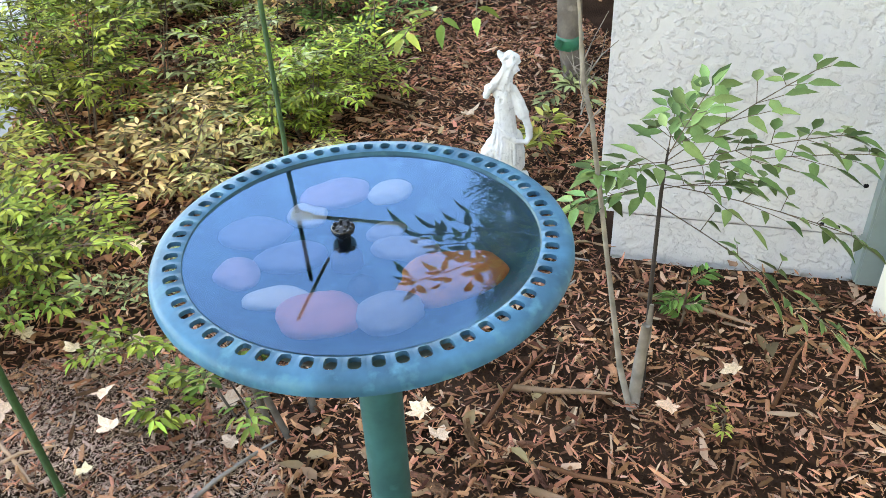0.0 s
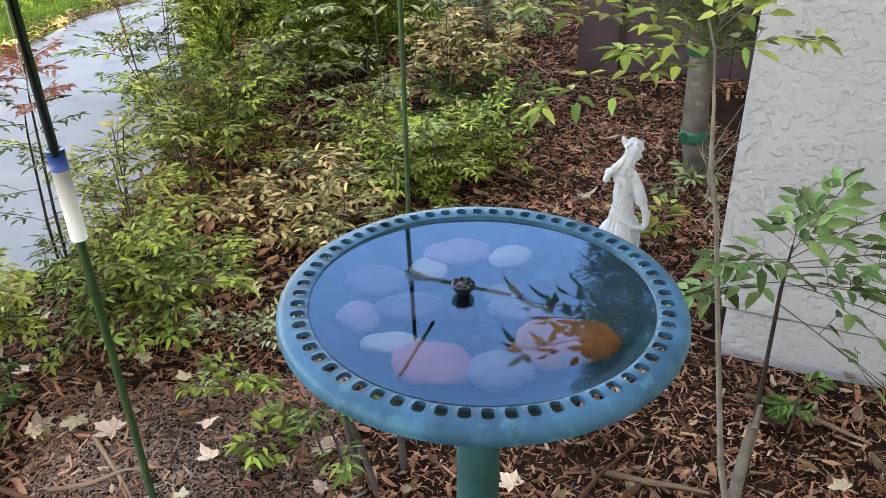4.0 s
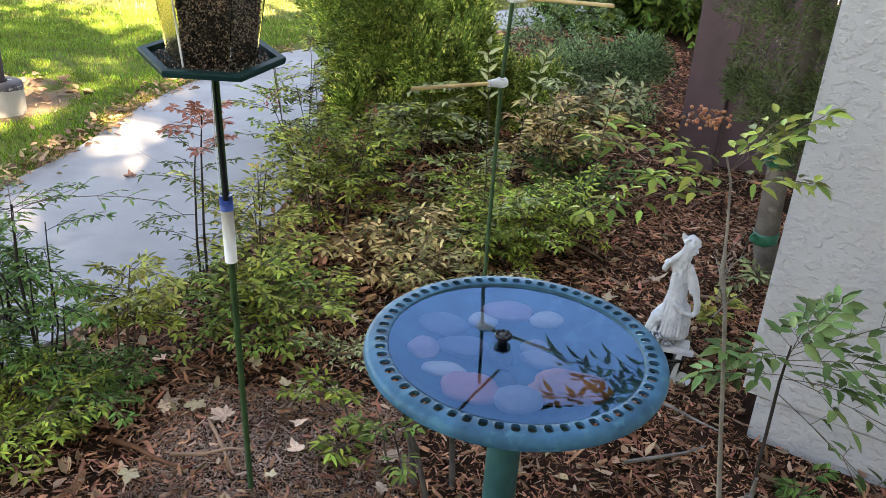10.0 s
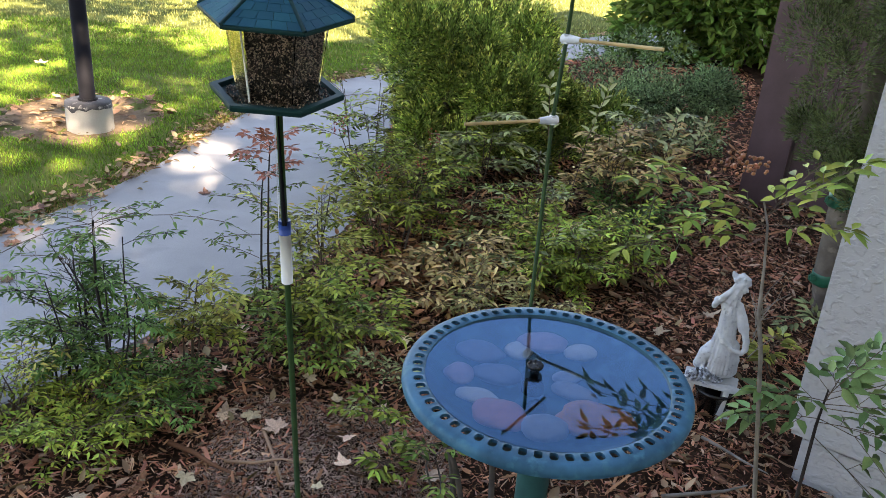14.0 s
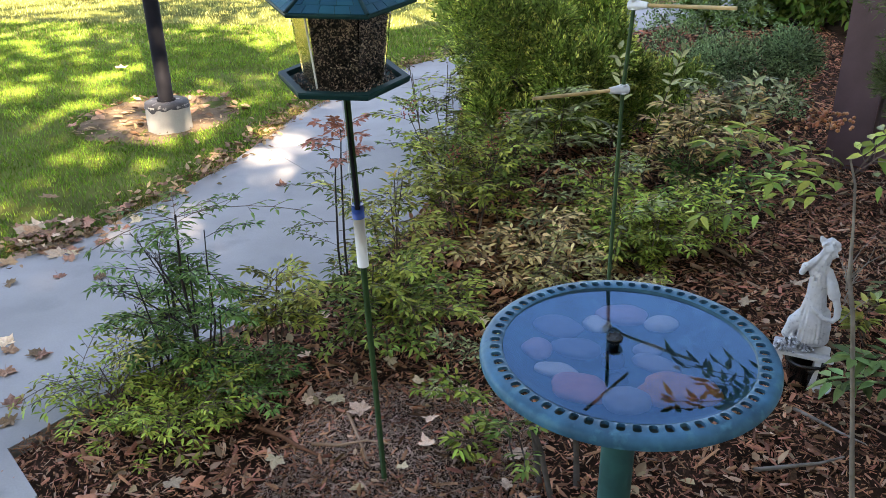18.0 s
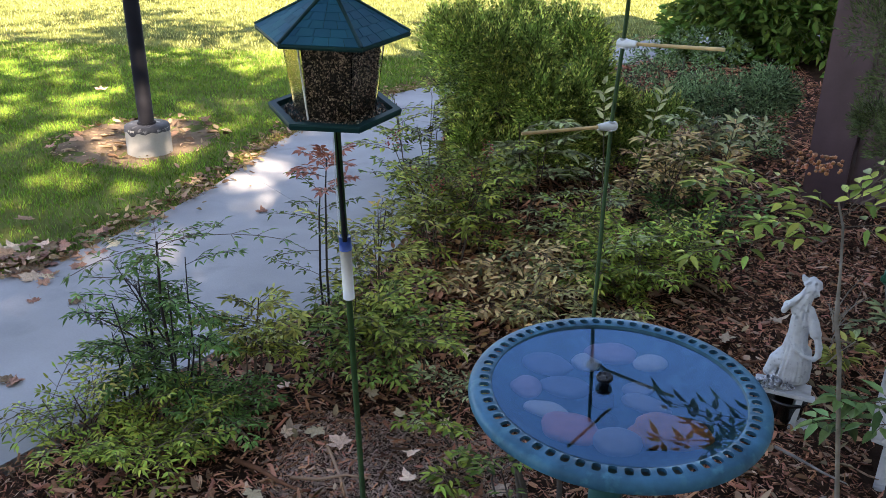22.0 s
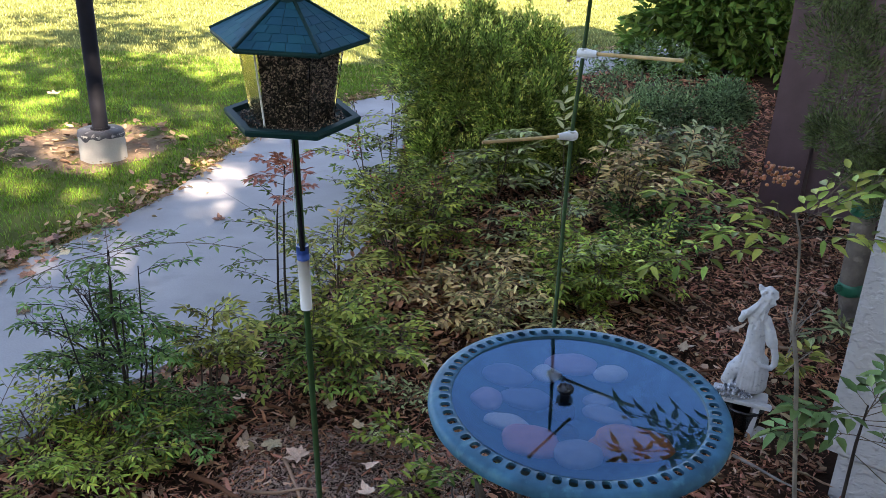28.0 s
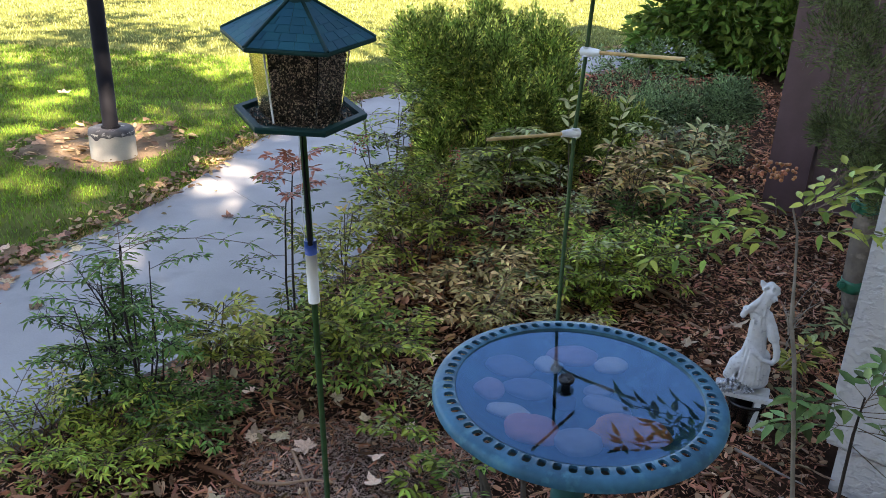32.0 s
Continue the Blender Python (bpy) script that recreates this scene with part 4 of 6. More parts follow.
tube_part("stake", [(0, 0, -0.05), (0.002, 0.15, 1.072), (0.016, 0.215, 1.284), (0.026, 0.25, 1.52)], 0.0058, M["pole_green"], perch, seg=10)
for a, b in (((0.002, 0.15, 1.072), (-0.232, 0.035, 1.068)), ((0.016, 0.215, 1.284), (0.262, 0.095, 1.297)), ((-0.041, -0.01, 1.44), (0.10, 0.41, 1.57))):
    dv = Vector(b) - Vector(a)
    tube_part("perch", [a, b], 0.0050, M["dowel"], perch, "pale wooden dowel", 8)
    if abs(dv.x) > 0.2:
        tube_part("tape_joint", [Vector(a) - dv.normalized() * 0.016, Vector(a) - dv.normalized() * .012, Vector(a) + dv.normalized() * 0.012, Vector(a) + dv.normalized() * 0.040], [0.010, 0.0135, 0.0125, 0.0085], M["white_tape"], perch, "white tape", 12)
        tube_part("tape_wrap", [Vector(a) + Vector((0, 0, -.012)), Vector(a) + Vector((0, 0, .013))], 0.0105, M["white_tape"], perch, "white tape", 12)

# ---- lamp post ----
LX, LY = -2.95, 3.66
lamp = thing("lamp_post", "black painted steel lamp post on a round concrete footing", "lamp post", (LX, LY, 0))
part("footing", mesh_from("footing", *lathe([(0.001, 0.198), (0.128, 0.198), (0.141, 0.192), (0.146, 0.18), (0.149, -0.05)], 40), M["old_concrete"], smooth=True), None, lamp, "round cast concrete footing")
cap, n = [], 48
for i, (r, z) in enumerate(((0.045, 0.2015), (0.129, 0.2015), (0.1435, 0.195), (0.1490, 0.182))):
    for j in range(n):
        a = 2 * math.pi * j / n
        d = (0.020 + 0.045 * noise.noise(Vector((math.cos(a) * 2.2, math.sin(a) * 2.2, 8)))) if i == 3 else 0
        cap.append((r * math.cos(a), r * math.sin(a), z - max(0, d)))
part("paint_cap", mesh_from("paint_cap", cap, ring_faces(4, n), M["worn_paint"], smooth=True), None, lamp, "worn black paint on the footing")
tube_part("post", [(0, 0, 0.19), (0, 0, 3.4)], 0.05, M["black_metal"], lamp, seg=24)
tube_part("base_ring", [(0, 0, 0.196), (0, 0, 0.212), (0, 0, 0.214)], [0.062, 0.062, 0.052], M["black_metal"], lamp, seg=24)
RX, RY = -3.18, 3.92
rows, around = 9, 48
vs = []
for i in range(rows):
    f = (i + 1) / rows
    for j in range(around):
        a = 2 * math.pi * j / around
        q = Vector((math.cos(a) * 1.6, math.sin(a) * 1.6, 3.0))
        k = f * (1 + 0.16 * noise.noise(q) + 0.07 * noise.noise(q * 3.1))
        x, y = RX + 0.60 * k * math.cos(a), RY + 0.66 * k * math.sin(a)
        vs.append((x, y, (0.004 + 0.012 * noise.noise(Vector((x * 5, y * 5, 1))) + 0.012 * noise.noise(Vector((x * 14, y * 14, 2)))) if i < rows - 1 else -0.02))
bare = part("bare_earth", mesh_from("bare_earth", vs, ring_faces(rows, around) + [tuple(range(around))], M["bare"], smooth=True), None)
tagged(bare, "ring of bare dry earth around the lamp post", "ground", kind="structure")

# ---- concrete pad at the bed's foot ----
slab_poly("pad", [(-2.6, 0.44), (-2.1, 0.40), (-1.79, 0.349), (-1.555, 0.166), (-1.45, -0.6), (-1.6, -2.4), (-3.2, -2.4)], -0.05, 0.030, M["concrete"], "grey concrete pad at the path's corner", "path")

# ---- brown fence ----
fence = thing("fence", "dark brown painted wooden fence with a boxed post and boards", "fence", (1.255, 3.54, 0), -27)
part("post", box(0, 0, -0.05, 0.235, 0.235, 2.3, 0.006), M["brown_wood"], fence)
for i in range(8):
    part("board", box(0.245 + i * 0.15, 0.05, 0.03 + 0.004 * (i % 3), 0.39 + i * 0.15, 0.075, 1.85, 0.003), M["brown_wood"], fence)
part("rail", box(0.24, 0.08, 0.35, 1.45, 0.13, 0.44, 0.003), M["brown_wood"], fence)
part("top_rail", box(0.24, 0.08, 1.55, 1.45, 0.13, 1.64, 0.003), M["brown_wood"], fence)

# ---- statue and what it stands on ----


def blob(bm, c, s, turn=(0, 0, 0)):
    bmesh.ops.create_icosphere(bm, subdivisions=3, radius=1.0, matrix=Matrix.LocRotScale(c, Euler([radians(t) for t in turn]), s))


def limb_into(bm, pts, radii):
    vs, fs = tube(pts, radii, 10)
    made = [bm.verts.new(v) for v in vs]
    for f in fs:
        bm.faces.new([made[i] for i in f])
    for p, r in zip(pts, radii):
        blob(bm, p, (r, r, r))


st = bmesh.new()
blob(st, (0.034, -0.004, 0.487), (0.021, 0.022, 0.027), (0, 14, 0))
blob(st, (0.049, -0.012, 0.478), (0.011, 0.012, 0.017), (0, 10, 0))
limb_into(st, [(0.055, -0.016, 0.486), (0.061, -0.018, 0.476)], [0.0045, 0.0035])
limb_into(st, [(0.020, 0.004, 0.506), (0.010, 0.003, 0.516), (0.005, 0.002, 0.525)], [0.013, 0.010, 0.006])
limb_into(st, [(0.020, 0.004, 0.509), (0.036, 0.002, 0.518), (0.054, -0.004, 0.510), (0.060, -0.006, 0.498)], [0.011, 0.012, 0.011, 0.008])
for k in range(15):
    a = U(-.6, 2.6)
    blob(st, (0.034 + 0.024 * math.cos(a), U(-.016, .014), 0.490 + 0.027 * math.sin(a)), (U(.004, .008), U(.004, .008), U(.005, .009)))
for k in range(8):
    q = k / 7
    limb_into(st, [(0.020 + .004 * k, -0.018 + U(-.004, .004), 0.498), (0.004 + .005 * k, -0.020 + U(-.004, .004), 0.462), (-0.022 + .009 * k, -0.020 + U(-.006, .004), 0.428 - .016 * q)], [0.0045, 0.0055, 0.003])
limb_into(st, [(0.036, 0.0, 0.464), (0.026, 0.0, 0.430)], [0.014, 0.018])
blob(st, (0.018, 0.0, 0.405), (0.033, 0.024, 0.034), (0, 8, 0))
blob(st, (0.018, 0.0, 0.352), (0.028, 0.023, 0.050), (0, 2, 0))
blob(st, (0.024, 0.0, 0.296), (0.032, 0.027, 0.042), (0, -6, 0))
blob(st, (0.030, 0.0, 0.240), (0.046, 0.038, 0.052))
blob(st, (0.002, 0.0, 0.222), (0.042, 0.038, 0.044), (0, 30, 0))
limb_into(st, [(0.000, 0.0, 0.428), (-0.026, -0.004, 0.418), (-0.034, -0.006, 0.396)], [0.015, 0.014, 0.010])
limb_into(st, [(-0.034, -0.008, 0.400), (-0.014, -0.016, 0.436), (0.014, -0.012, 0.470)], [0.010, 0.010, 0.009])
limb_into(st, [(0.044, -0.004, 0.412), (0.062, -0.012, 0.375), (0.074, -0.016, 0.338)], [0.015, 0.017, 0.019])
limb_into(st, [(0.078, -0.018, 0.335), (0.092, -0.024, 0.295), (0.094, -0.026, 0.268)], [0.013, 0.012, 0.011])
limb_into(st, [(0.094, -0.026, 0.266), (0.084, -0.030, 0.250)], [0.010, 0.008])
limb_into(st, [(-0.006, -0.020, 0.318), (0.022, -0.036, 0.282), (0.052, -0.038, 0.260), (0.082, -0.032, 0.252)], [0.007, 0.009, 0.009, 0.008])
limb_into(st, [(0.010, 0.0, 0.250), (-0.026, -0.014, 0.214), (-0.046, -0.012, 0.166)], [0.032, 0.027, 0.018])
limb_into(st, [(0.044, 0.0, 0.250), (0.056, 0.0, 0.205), (0.056, 0.0, 0.165)], [0.034, 0.030, 0.030])
for k in range(11):
    a = -2.5 + k * 0.22 + U(-.07, .07)
    w = U(.8, 1.15)
    limb_into(st, [(0.018 + 0.030 * math.cos(a), 0.024 * math.sin(a), 0.400 + U(-.03, .01)), (0.020 + 0.031 * math.cos(a), 0.026 * math.sin(a), 0.325), (0.020 + 0.050 * w * math.cos(a), 0.040 * math.sin(a), 0.235), (0.016 + 0.062 * w * math.cos(a), 0.042 * math.sin(a), 0.160)], [0.0030, 0.0042, U(.004, .007), 0.006])
blob(st, (0.012, 0.006, 0.150), (0.070, 0.044, 0.024))
me = bpy.data.meshes.new("garden_statue")
st.to_mesh(me)
st.free()
me.materials.append(M["statue"])
statue = new("garden_statue", me)
rm = statue.modifiers.new("fuse", "REMESH")
rm.mode, rm.voxel_size, rm.use_smooth_shade = "VOXEL", 0.0026, True
statue.matrix_basis = pose(0.668, 1.19, 0.0, 0, 0, -16)
tagged(statue, "small weathered white resin garden statue of a draped figure", "statue")

bench = thing("plant_stand", "low white painted wooden stand under the statue", "stand", (0.700, 1.165, 0), -16)
part("plank", box(-0.12, -0.055, 0.110, 0.075, -0.028, 0.125, 0.003), M["white_wood"], bench)
part("plank", box(-0.12, -0.022, 0.110, 0.060, 0.040, 0.125, 0.003), M["white_wood"], bench)
for x, tilt in ((-0.09, 3), (0.030, 5)):
    part("leg", box(-0.010, -0.008, -0.125, 0.010, 0.008, 0.0, 0.002), M["white_wood"], bench).matrix_basis = pose(x, -0.045, 0.112, 0, tilt, 0)
    part("leg", box(-0.010, -0.008, -0.125, 0.010, 0.008, 0.0, 0.002), M["white_wood"], bench).matrix_basis = pose(x, 0.045, 0.112, 0, tilt, 0)
pot = part("flower_pot", mesh_from("flower_pot", *lathe([(0.001, 0.0), (0.048, 0.0), (0.062, 0.078), (0.068, 0.08), (0.068, 0.092), (0.061, 0.092), (0.055, 0.02), (0.001, 0.016)], 28), M["black_plastic"], smooth=True), None)
pot.matrix_basis = pose(0.690, 1.165, 0.0)
tagged(pot, "black plastic flower pot under the white stand", "flower pot")
dish = part("saucer", mesh_from("saucer", *lathe([(0.001, 0.0), (0.028, 0.0), (0.040, 0.010), (0.043, 0.010), (0.043, 0.007), (0.032, -0.005), (0.001, -0.005)], 28), M["white_wood"], smooth=True), None)
dish.matrix_basis = pose(0.735, 1.105, 0.008, 14, -6, 0) @ Matrix.Scale(0.8, 4)
tagged(dish, "chipped white saucer lying on the mulch", "saucer")

pebbles = []
for k in range(150):
    a, r = U(0, 6.28), math.sqrt(rnd.random())
    pebbles.append((Vector((0.640 + 0.066 * r * math.cos(a), 1.158 + 0.034 * r * math.sin(a), 0.128 + 0.040 * (1 - r * r) * U(.5, 1.1))), U(.0035, .0075)))
bm = bmesh.new()
for q, rr in pebbles:
    bmesh.ops.create_icosphere(bm, subdivisions=1, radius=rr, matrix=Matrix.Translation(q))
tagged(part("pebble_heap", bm, M["pebble"], None, "", True), "heap of white and dark speckled pebbles on the stand", "pebbles", kind="stuff")


# ---- plants ----


def frond(lv, tw, base, az, el, length, leaf, droop=0.5, pairs=4, sub=3, wide=0.36):
    """One compound leaf: a drooping stalk with side stalks that carry leaflets."""
    pts = [Vector(base)]
    d = unit(az, el)
    steps = pairs + 1
    for i in range(steps):
        d = (d + Vector((0, 0, -droop / steps))).normalized()
        pts.append(pts[-1] + d * (length / steps))
    tw.append(tube(pts, 0.0013, 3, caps=False))
    for i in range(1, steps + 1):
        p = pts[i]
        dd = (pts[i] - pts[i - 1]).normalized()
        side = dd.cross(Vector((0, 0, 1)))
        side = side.normalized() if side.length > 0.05 else Vector((1, 0, 0))
        up = side.cross(dd)
        if i == steps:
            lv.add(p, dd + Vector((U(-.2, .2), U(-.2, .2), U(-.2, .1))), up, leaf * U(.9, 1.3), leaf * wide * U(.85, 1.15), U(.1, .35))
        for sgn in (-1, 1):
            sd = (side * sgn * U(.7, 1.0) + dd * U(.4, .8) + up * U(-.15, .3)).normalized()
            sl = length * 0.26 * (1.15 - i / (steps + 1)) * U(.7, 1.2)
            q = p + sd * sl
            if sl > 0.02:
                tw.append(tube([p, q], 0.0009, 3, caps=False))
            s2 = sd.cross(up).normalized()
            lv.add(q, sd + up * U(-.3, .1), up + side * U(-.3, .3), leaf * U(.8, 1.2), leaf * wide * U(.85, 1.15), U(.1, .35))
            for k in range(1, sub):
                r = p + sd * sl * (k / sub)
                for sg2 in (-1, 1):
                    if rnd.random() < 0.7:
                        lv.add(r, s2 * sg2 * U(.6, 1.) + sd * U(.4, .8) + up * U(-.3, .15), up + side * U(-.3, .3), leaf * U(.65, 1.05), leaf * wide * U(.85, 1.15), U(.1, .35))


def nandina(label, x, y, h, spread, canes, fronds, leaf, mat, tip=None, cane_mat="cane", low=0.25, flen=(0.14, 0.26), droop=0.55, berries=None, lean=(0, 0), category="shrub", sub=3, wide=0.36):
    """Upright canes with whorls of compound leaves; the top may be of another colour."""
    z0 = bed_height(x, y)
    ob = thing("nandina_shrub", label, category, (x, y, z0 - 0.01))
    lv, lt, tw = Leaves(), Leaves(), []
    for c in range(canes):
        a = U(0, 2 * math.pi)
        r = spread * math.sqrt(rnd.random()) * 0.9
        hh = h * U(0.6, 1.0) if c else h
        foot = Vector((r * 0.35 * math.cos(a), r * 0.35 * math.sin(a), -0.02))
        top = Vector((r * math.cos(a) + lean[0], r * math.sin(a) + lean[1], hh))
        mid = foot.lerp(top, 0.5) + Vector((U(-.03, .03), U(-.03, .03), 0.02))
        tube_part("cane", [foot, mid, top], [0.0038, 0.0030, 0.0016], M[cane_mat], ob, seg=6)
        for k in range(fronds):
            f = low + (1 - low) * (k + U(0, .9)) / fronds
            p = foot.lerp(mid, f * 2) if f < 0.5 else mid.lerp(top, f * 2 - 1)
            az = k * 2.4 + U(-.5, .5) + a
            frond(lt if tip and f > 0.8 else lv, tw, p, az, U(0.15, 0.9), U(*flen), leaf, droop, 4, sub, wide)
        if berries and c % 2 == 0:
            bs = []
            for _ in range(26):
                q = top + Vector((U(-.03, .03), U(-.03, .03), U(-.01, .06)))
                bs.append((q, U(0.0035, 0.0048)))
            bm = bmesh.new()
            for q, rr in bs:
                bmesh.ops.create_icosphere(bm, subdivisions=1, radius=rr, matrix=Matrix.Translation(q))
            tagged(part("berry_cluster", bm, M[berries], ob, "cluster of small berries", True), kind="stuff")
    if lv.p:
        tagged(part("foliage", lv.mesh("foliage", M[mat]), None, ob), kind="stuff")
    if lt.p:
        tagged(part("tip_foliage", lt.mesh("tip_foliage", M[tip]), None, ob, "paler young leaves"), kind="stuff")
    if tw:
        tagged(part("twig", mesh_from("twig", *merged(tw), M[cane_mat]), None, ob), kind="stuff")
    return ob


def plume_bush(name, label, x, y, rx, ry, h, count, mat, tip, lobes=14, size=(.24, .42), length=0.11, category="shrub", z0=0.0):
    """A billowy conifer bush: feathery plumes that point out and up from uneven lobes, lighter at the outer tips."""
    ob = thing(name, label, category, (x, y, z0))
    lv, lt = Leaves(), Leaves()
    centres = [(Vector((U(-.72, .72) * rx, U(-.72, .72) * ry, h * U(.12, .82))), U(*size)) for _ in range(lobes)]
    for i in range(count):
        c, s = rnd.choice(centres)
        d = unit(U(0, 2 * math.pi), math.asin(U(-.5, 1)))
        k = U(.62, 1.0)
        p = c + Vector((d.x * rx * s, d.y * ry * s, d.z * h * s * 1.15)) * k
        if p.z < 0.02:
            continue
        ax = (d + Vector((U(-.5, .5), U(-.5, .5), U(.1, .9)))).normalized()
        s1 = ax.cross(Vector((0.3, 0.2, 1))).normalized()
        s2 = s1.cross(ax)
        ln = length * U(.6, 1.25)
        for j in range(13):
            f = j / 12
            w = j * 2.4 + i
            side = s1 * math.cos(w) + s2 * math.sin(w)
            (lt if f > 0.62 and k > 0.8 else lv).add(p + ax * ln * f + side * 0.004, ax + side * U(.35, .9) * (1.1 - f), side.cross(ax) + ax * U(-.4, .4), ln * U(.22, .4) * (1.2 - .6 * f), ln * .095 * U(.8, 1.3), U(-.1, .2))
    tagged(part("foliage", lv.mesh("foliage", M[mat], True), None, ob), kind="stuff")
    tagged(part("tip_foliage", lt.mesh("tip_foliage", M[tip], True), None, ob, "lighter outer tips"), kind="stuff")
    for i in range(5):
        a = U(0, 6.28)
        q = Vector((math.cos(a) * rx * .5, math.sin(a) * ry * .5, h * U(.5, .7)))
        tube_part("limb", [(0, 0, -0.03), q * .4 + Vector((0, 0, .05)), q], [0.016, 0.011, 0.004], M["bark"], ob, seg=6)
    return ob


def spray_bush(name, label, x, y, rx, ry, h, count, mat, z0=0.0, leaf=(0.05, 0.012), up=0.8, lobes=9, core=True, trunk=None, category="shrub", clump=9, size=(.42, .6)):
    """A dense bush of small sprays on the shell and inside of several uneven lobes."""
    ob = thing(name, label, category, (x, y, z0))
    lv = Leaves()
    centres = [(Vector((U(-.65, .65) * rx, U(-.65, .65) * ry, h * U(.2, .76))), U(*size)) for _ in range(lobes)]
    for i in range(count):
        c, s = rnd.choice(centres)
        d = unit(U(0, 2 * math.pi), math.asin(U(-.75, 1)))
        k = U(.55, 1.05)
        p = c + Vector((d.x * rx * s, d.y * ry * s, d.z * h * s * .75)) * k
        if p.z < 0.02:
            continue
        for _ in range(clump):
            dd = (d * 0.7 + Vector((U(-.8, .8), U(-.8, .8), up + U(-.5, .5)))).normalized()
            lv.add(p + Vector((U(-.03, .03), U(-.03, .03), U(-.03, .03))), dd, unit(U(0, 6.28), U(-.5, 1.2)), leaf[0] * U(.6, 1.3), leaf[1] * U(.7, 1.3), U(-.1, .25))
    tagged(part("foliage", lv.mesh("foliage", M[mat]), None, ob), kind="stuff")
    for i in range(5):
        a = U(0, 6.28)
        tip = Vector((math.cos(a) * rx * .5, math.sin(a) * ry * .5, h * U(.5, .7)))
        tube_part("limb", [(0, 0, -0.03), tip * .4 + Vector((0, 0, .05)), tip], [0.016, 0.011, 0.004], M["bark"], ob, seg=6)
    return ob



nandina("nandina shrub with dark bare stems and fine leaves beside the path", -1.38, 0.82, 0.56, 0.19, 8, 6, 0.034, "leaf_deep", None, "cane_dark", low=0.3, flen=(0.10, 0.20), wide=0.30)
nandina("small nandina shrub with dark stems beside the path", -1.54, 0.80, 0.38, 0.14, 4, 5, 0.034, "leaf_deep", "leaf_green", "cane_dark", low=0.35, flen=(0.10, 0.20), wide=0.30)
nandina("low bright yellow-green nandina shrub at the bed edge", -1.40, 0.52, 0.17, 0.27, 13, 4, 0.030, "leaf_bright", None, "cane", low=0.1, flen=(0.1, 0.2), sub=3, wide=0.34)
nandina("sprawling bright green nandina shrub reaching over the path", -1.62, 0.62, 0.20, 0.18, 7, 4, 0.030, "leaf_bright", "leaf_yellowing", "cane", low=0.2, flen=(0.14, 0.26), sub=2, wide=0.34)
nandina("small dark green nandina shrub at the bed edge", -1.18, 0.78, 0.16, 0.16, 8, 4, 0.030, "leaf_deep", None, "cane", low=0.2, flen=(0.1, 0.18), sub=3, wide=0.34)
nandina("thin nandina shrub with a reddish stem and yellowing top", -1.15, 0.95, 0.44, 0.09, 4, 6, 0.036, "leaf_mixed", "leaf_yellowing", "cane", low=0.55, flen=(0.10, 0.18), sub=3, lean=(0.06, -0.06))
nandina("bushy green nandina shrub behind the feeder pole", -0.80, 1.14, 0.36, 0.19, 9, 5, 0.036, "leaf_green", "leaf_mixed", "cane", low=0.42, sub=3, wide=0.42)
nandina("small green nandina shrub beside the feeder pole", -0.62, 1.20, 0.26, 0.14, 6, 4, 0.036, "leaf_mixed", None, "cane", low=0.4, sub=2, wide=0.42)
nandina("thin yellowing nandina shrub near the path", -0.86, 1.62, 0.50, 0.16, 5, 6, 0.042, "leaf_yellowing", None, "cane", low=0.3, sub=2)
nandina("tall green nandina shrub with red berries", -0.66, 2.2, 0.62, 0.28, 9, 6, 0.042, "leaf_mixed", None, "cane", berries="berry", low=0.25, sub=3)
nandina("fine-leaved green nandina shrub next to the path", -0.82, 2.75, 0.72, 0.26, 7, 6, 0.038, "leaf_green", "leaf_mixed", "cane", low=0.25)
nandina("leafy green nandina shrub in front of the juniper", -0.50, 2.45, 0.50, 0.22, 8, 5, 0.044, "leaf_green", "leaf_mixed", "cane", low=0.2, sub=2, wide=0.38)
nandina("nandina shrub with large pale green leaves before the juniper", -0.36, 2.72, 0.62, 0.20, 4, 3, 0.066, "leaf_palegreen", None, "cane", low=0.55, flen=(0.16, 0.28), sub=2, wide=0.42)
nandina("low pale dry nandina shrub on the mulch", -0.34, 1.78, 0.15, 0.24, 7, 3, 0.052, "leaf_pale", None, "cane", low=0.2, flen=(0.18, 0.30), droop=0.7, sub=2)
nandina("low pale half-dry nandina shrub on the mulch", -0.08, 2.08, 0.22, 0.26, 8, 4, 0.05, "leaf_pale", "leaf_palegreen", "cane", low=0.2, flen=(0.16, 0.28), sub=2)
nandina("olive half-dry nandina shrub near the bath", -0.10, 1.55, 0.18, 0.26, 6, 3, 0.042, "leaf_olive", None, "cane", low=0.2, flen=(0.14, 0.24), sub=2, wide=0.3)
nandina("bright green feathery nandina shrub by the stake", 0.22, 1.93, 0.34, 0.19, 10, 6, 0.038, "leaf_bright", None, "cane", low=0.2, flen=(0.12, 0.24), sub=3, wide=0.34)
nandina("bright green spreading nandina shrub by the stake", 0.42, 2.15, 0.30, 0.18, 6, 5, 0.038, "leaf_bright", None, "cane", low=0.3, flen=(0.12, 0.24), sub=3, wide=0.34)
nandina("small bright green nandina shrub by the stake", 0.06, 2.3, 0.38, 0.20, 7, 6, 0.046, "leaf_bright", "leaf_palegreen", "cane", low=0.2, sub=2, wide=0.3)
nandina("cream and pink leaved nandina shrub", 0.38, 2.90, 0.52, 0.28, 6, 5, 0.058, "leaf_pale", None, "cane", low=0.3, berries="berry_orange", sub=2)
nandina("pale leaved nandina shrub with tall shoots", 0.66, 3.3, 0.56, 0.22, 7, 6, 0.06, "leaf_pale", "leaf_palegreen", "cane", low=0.35, sub=2)
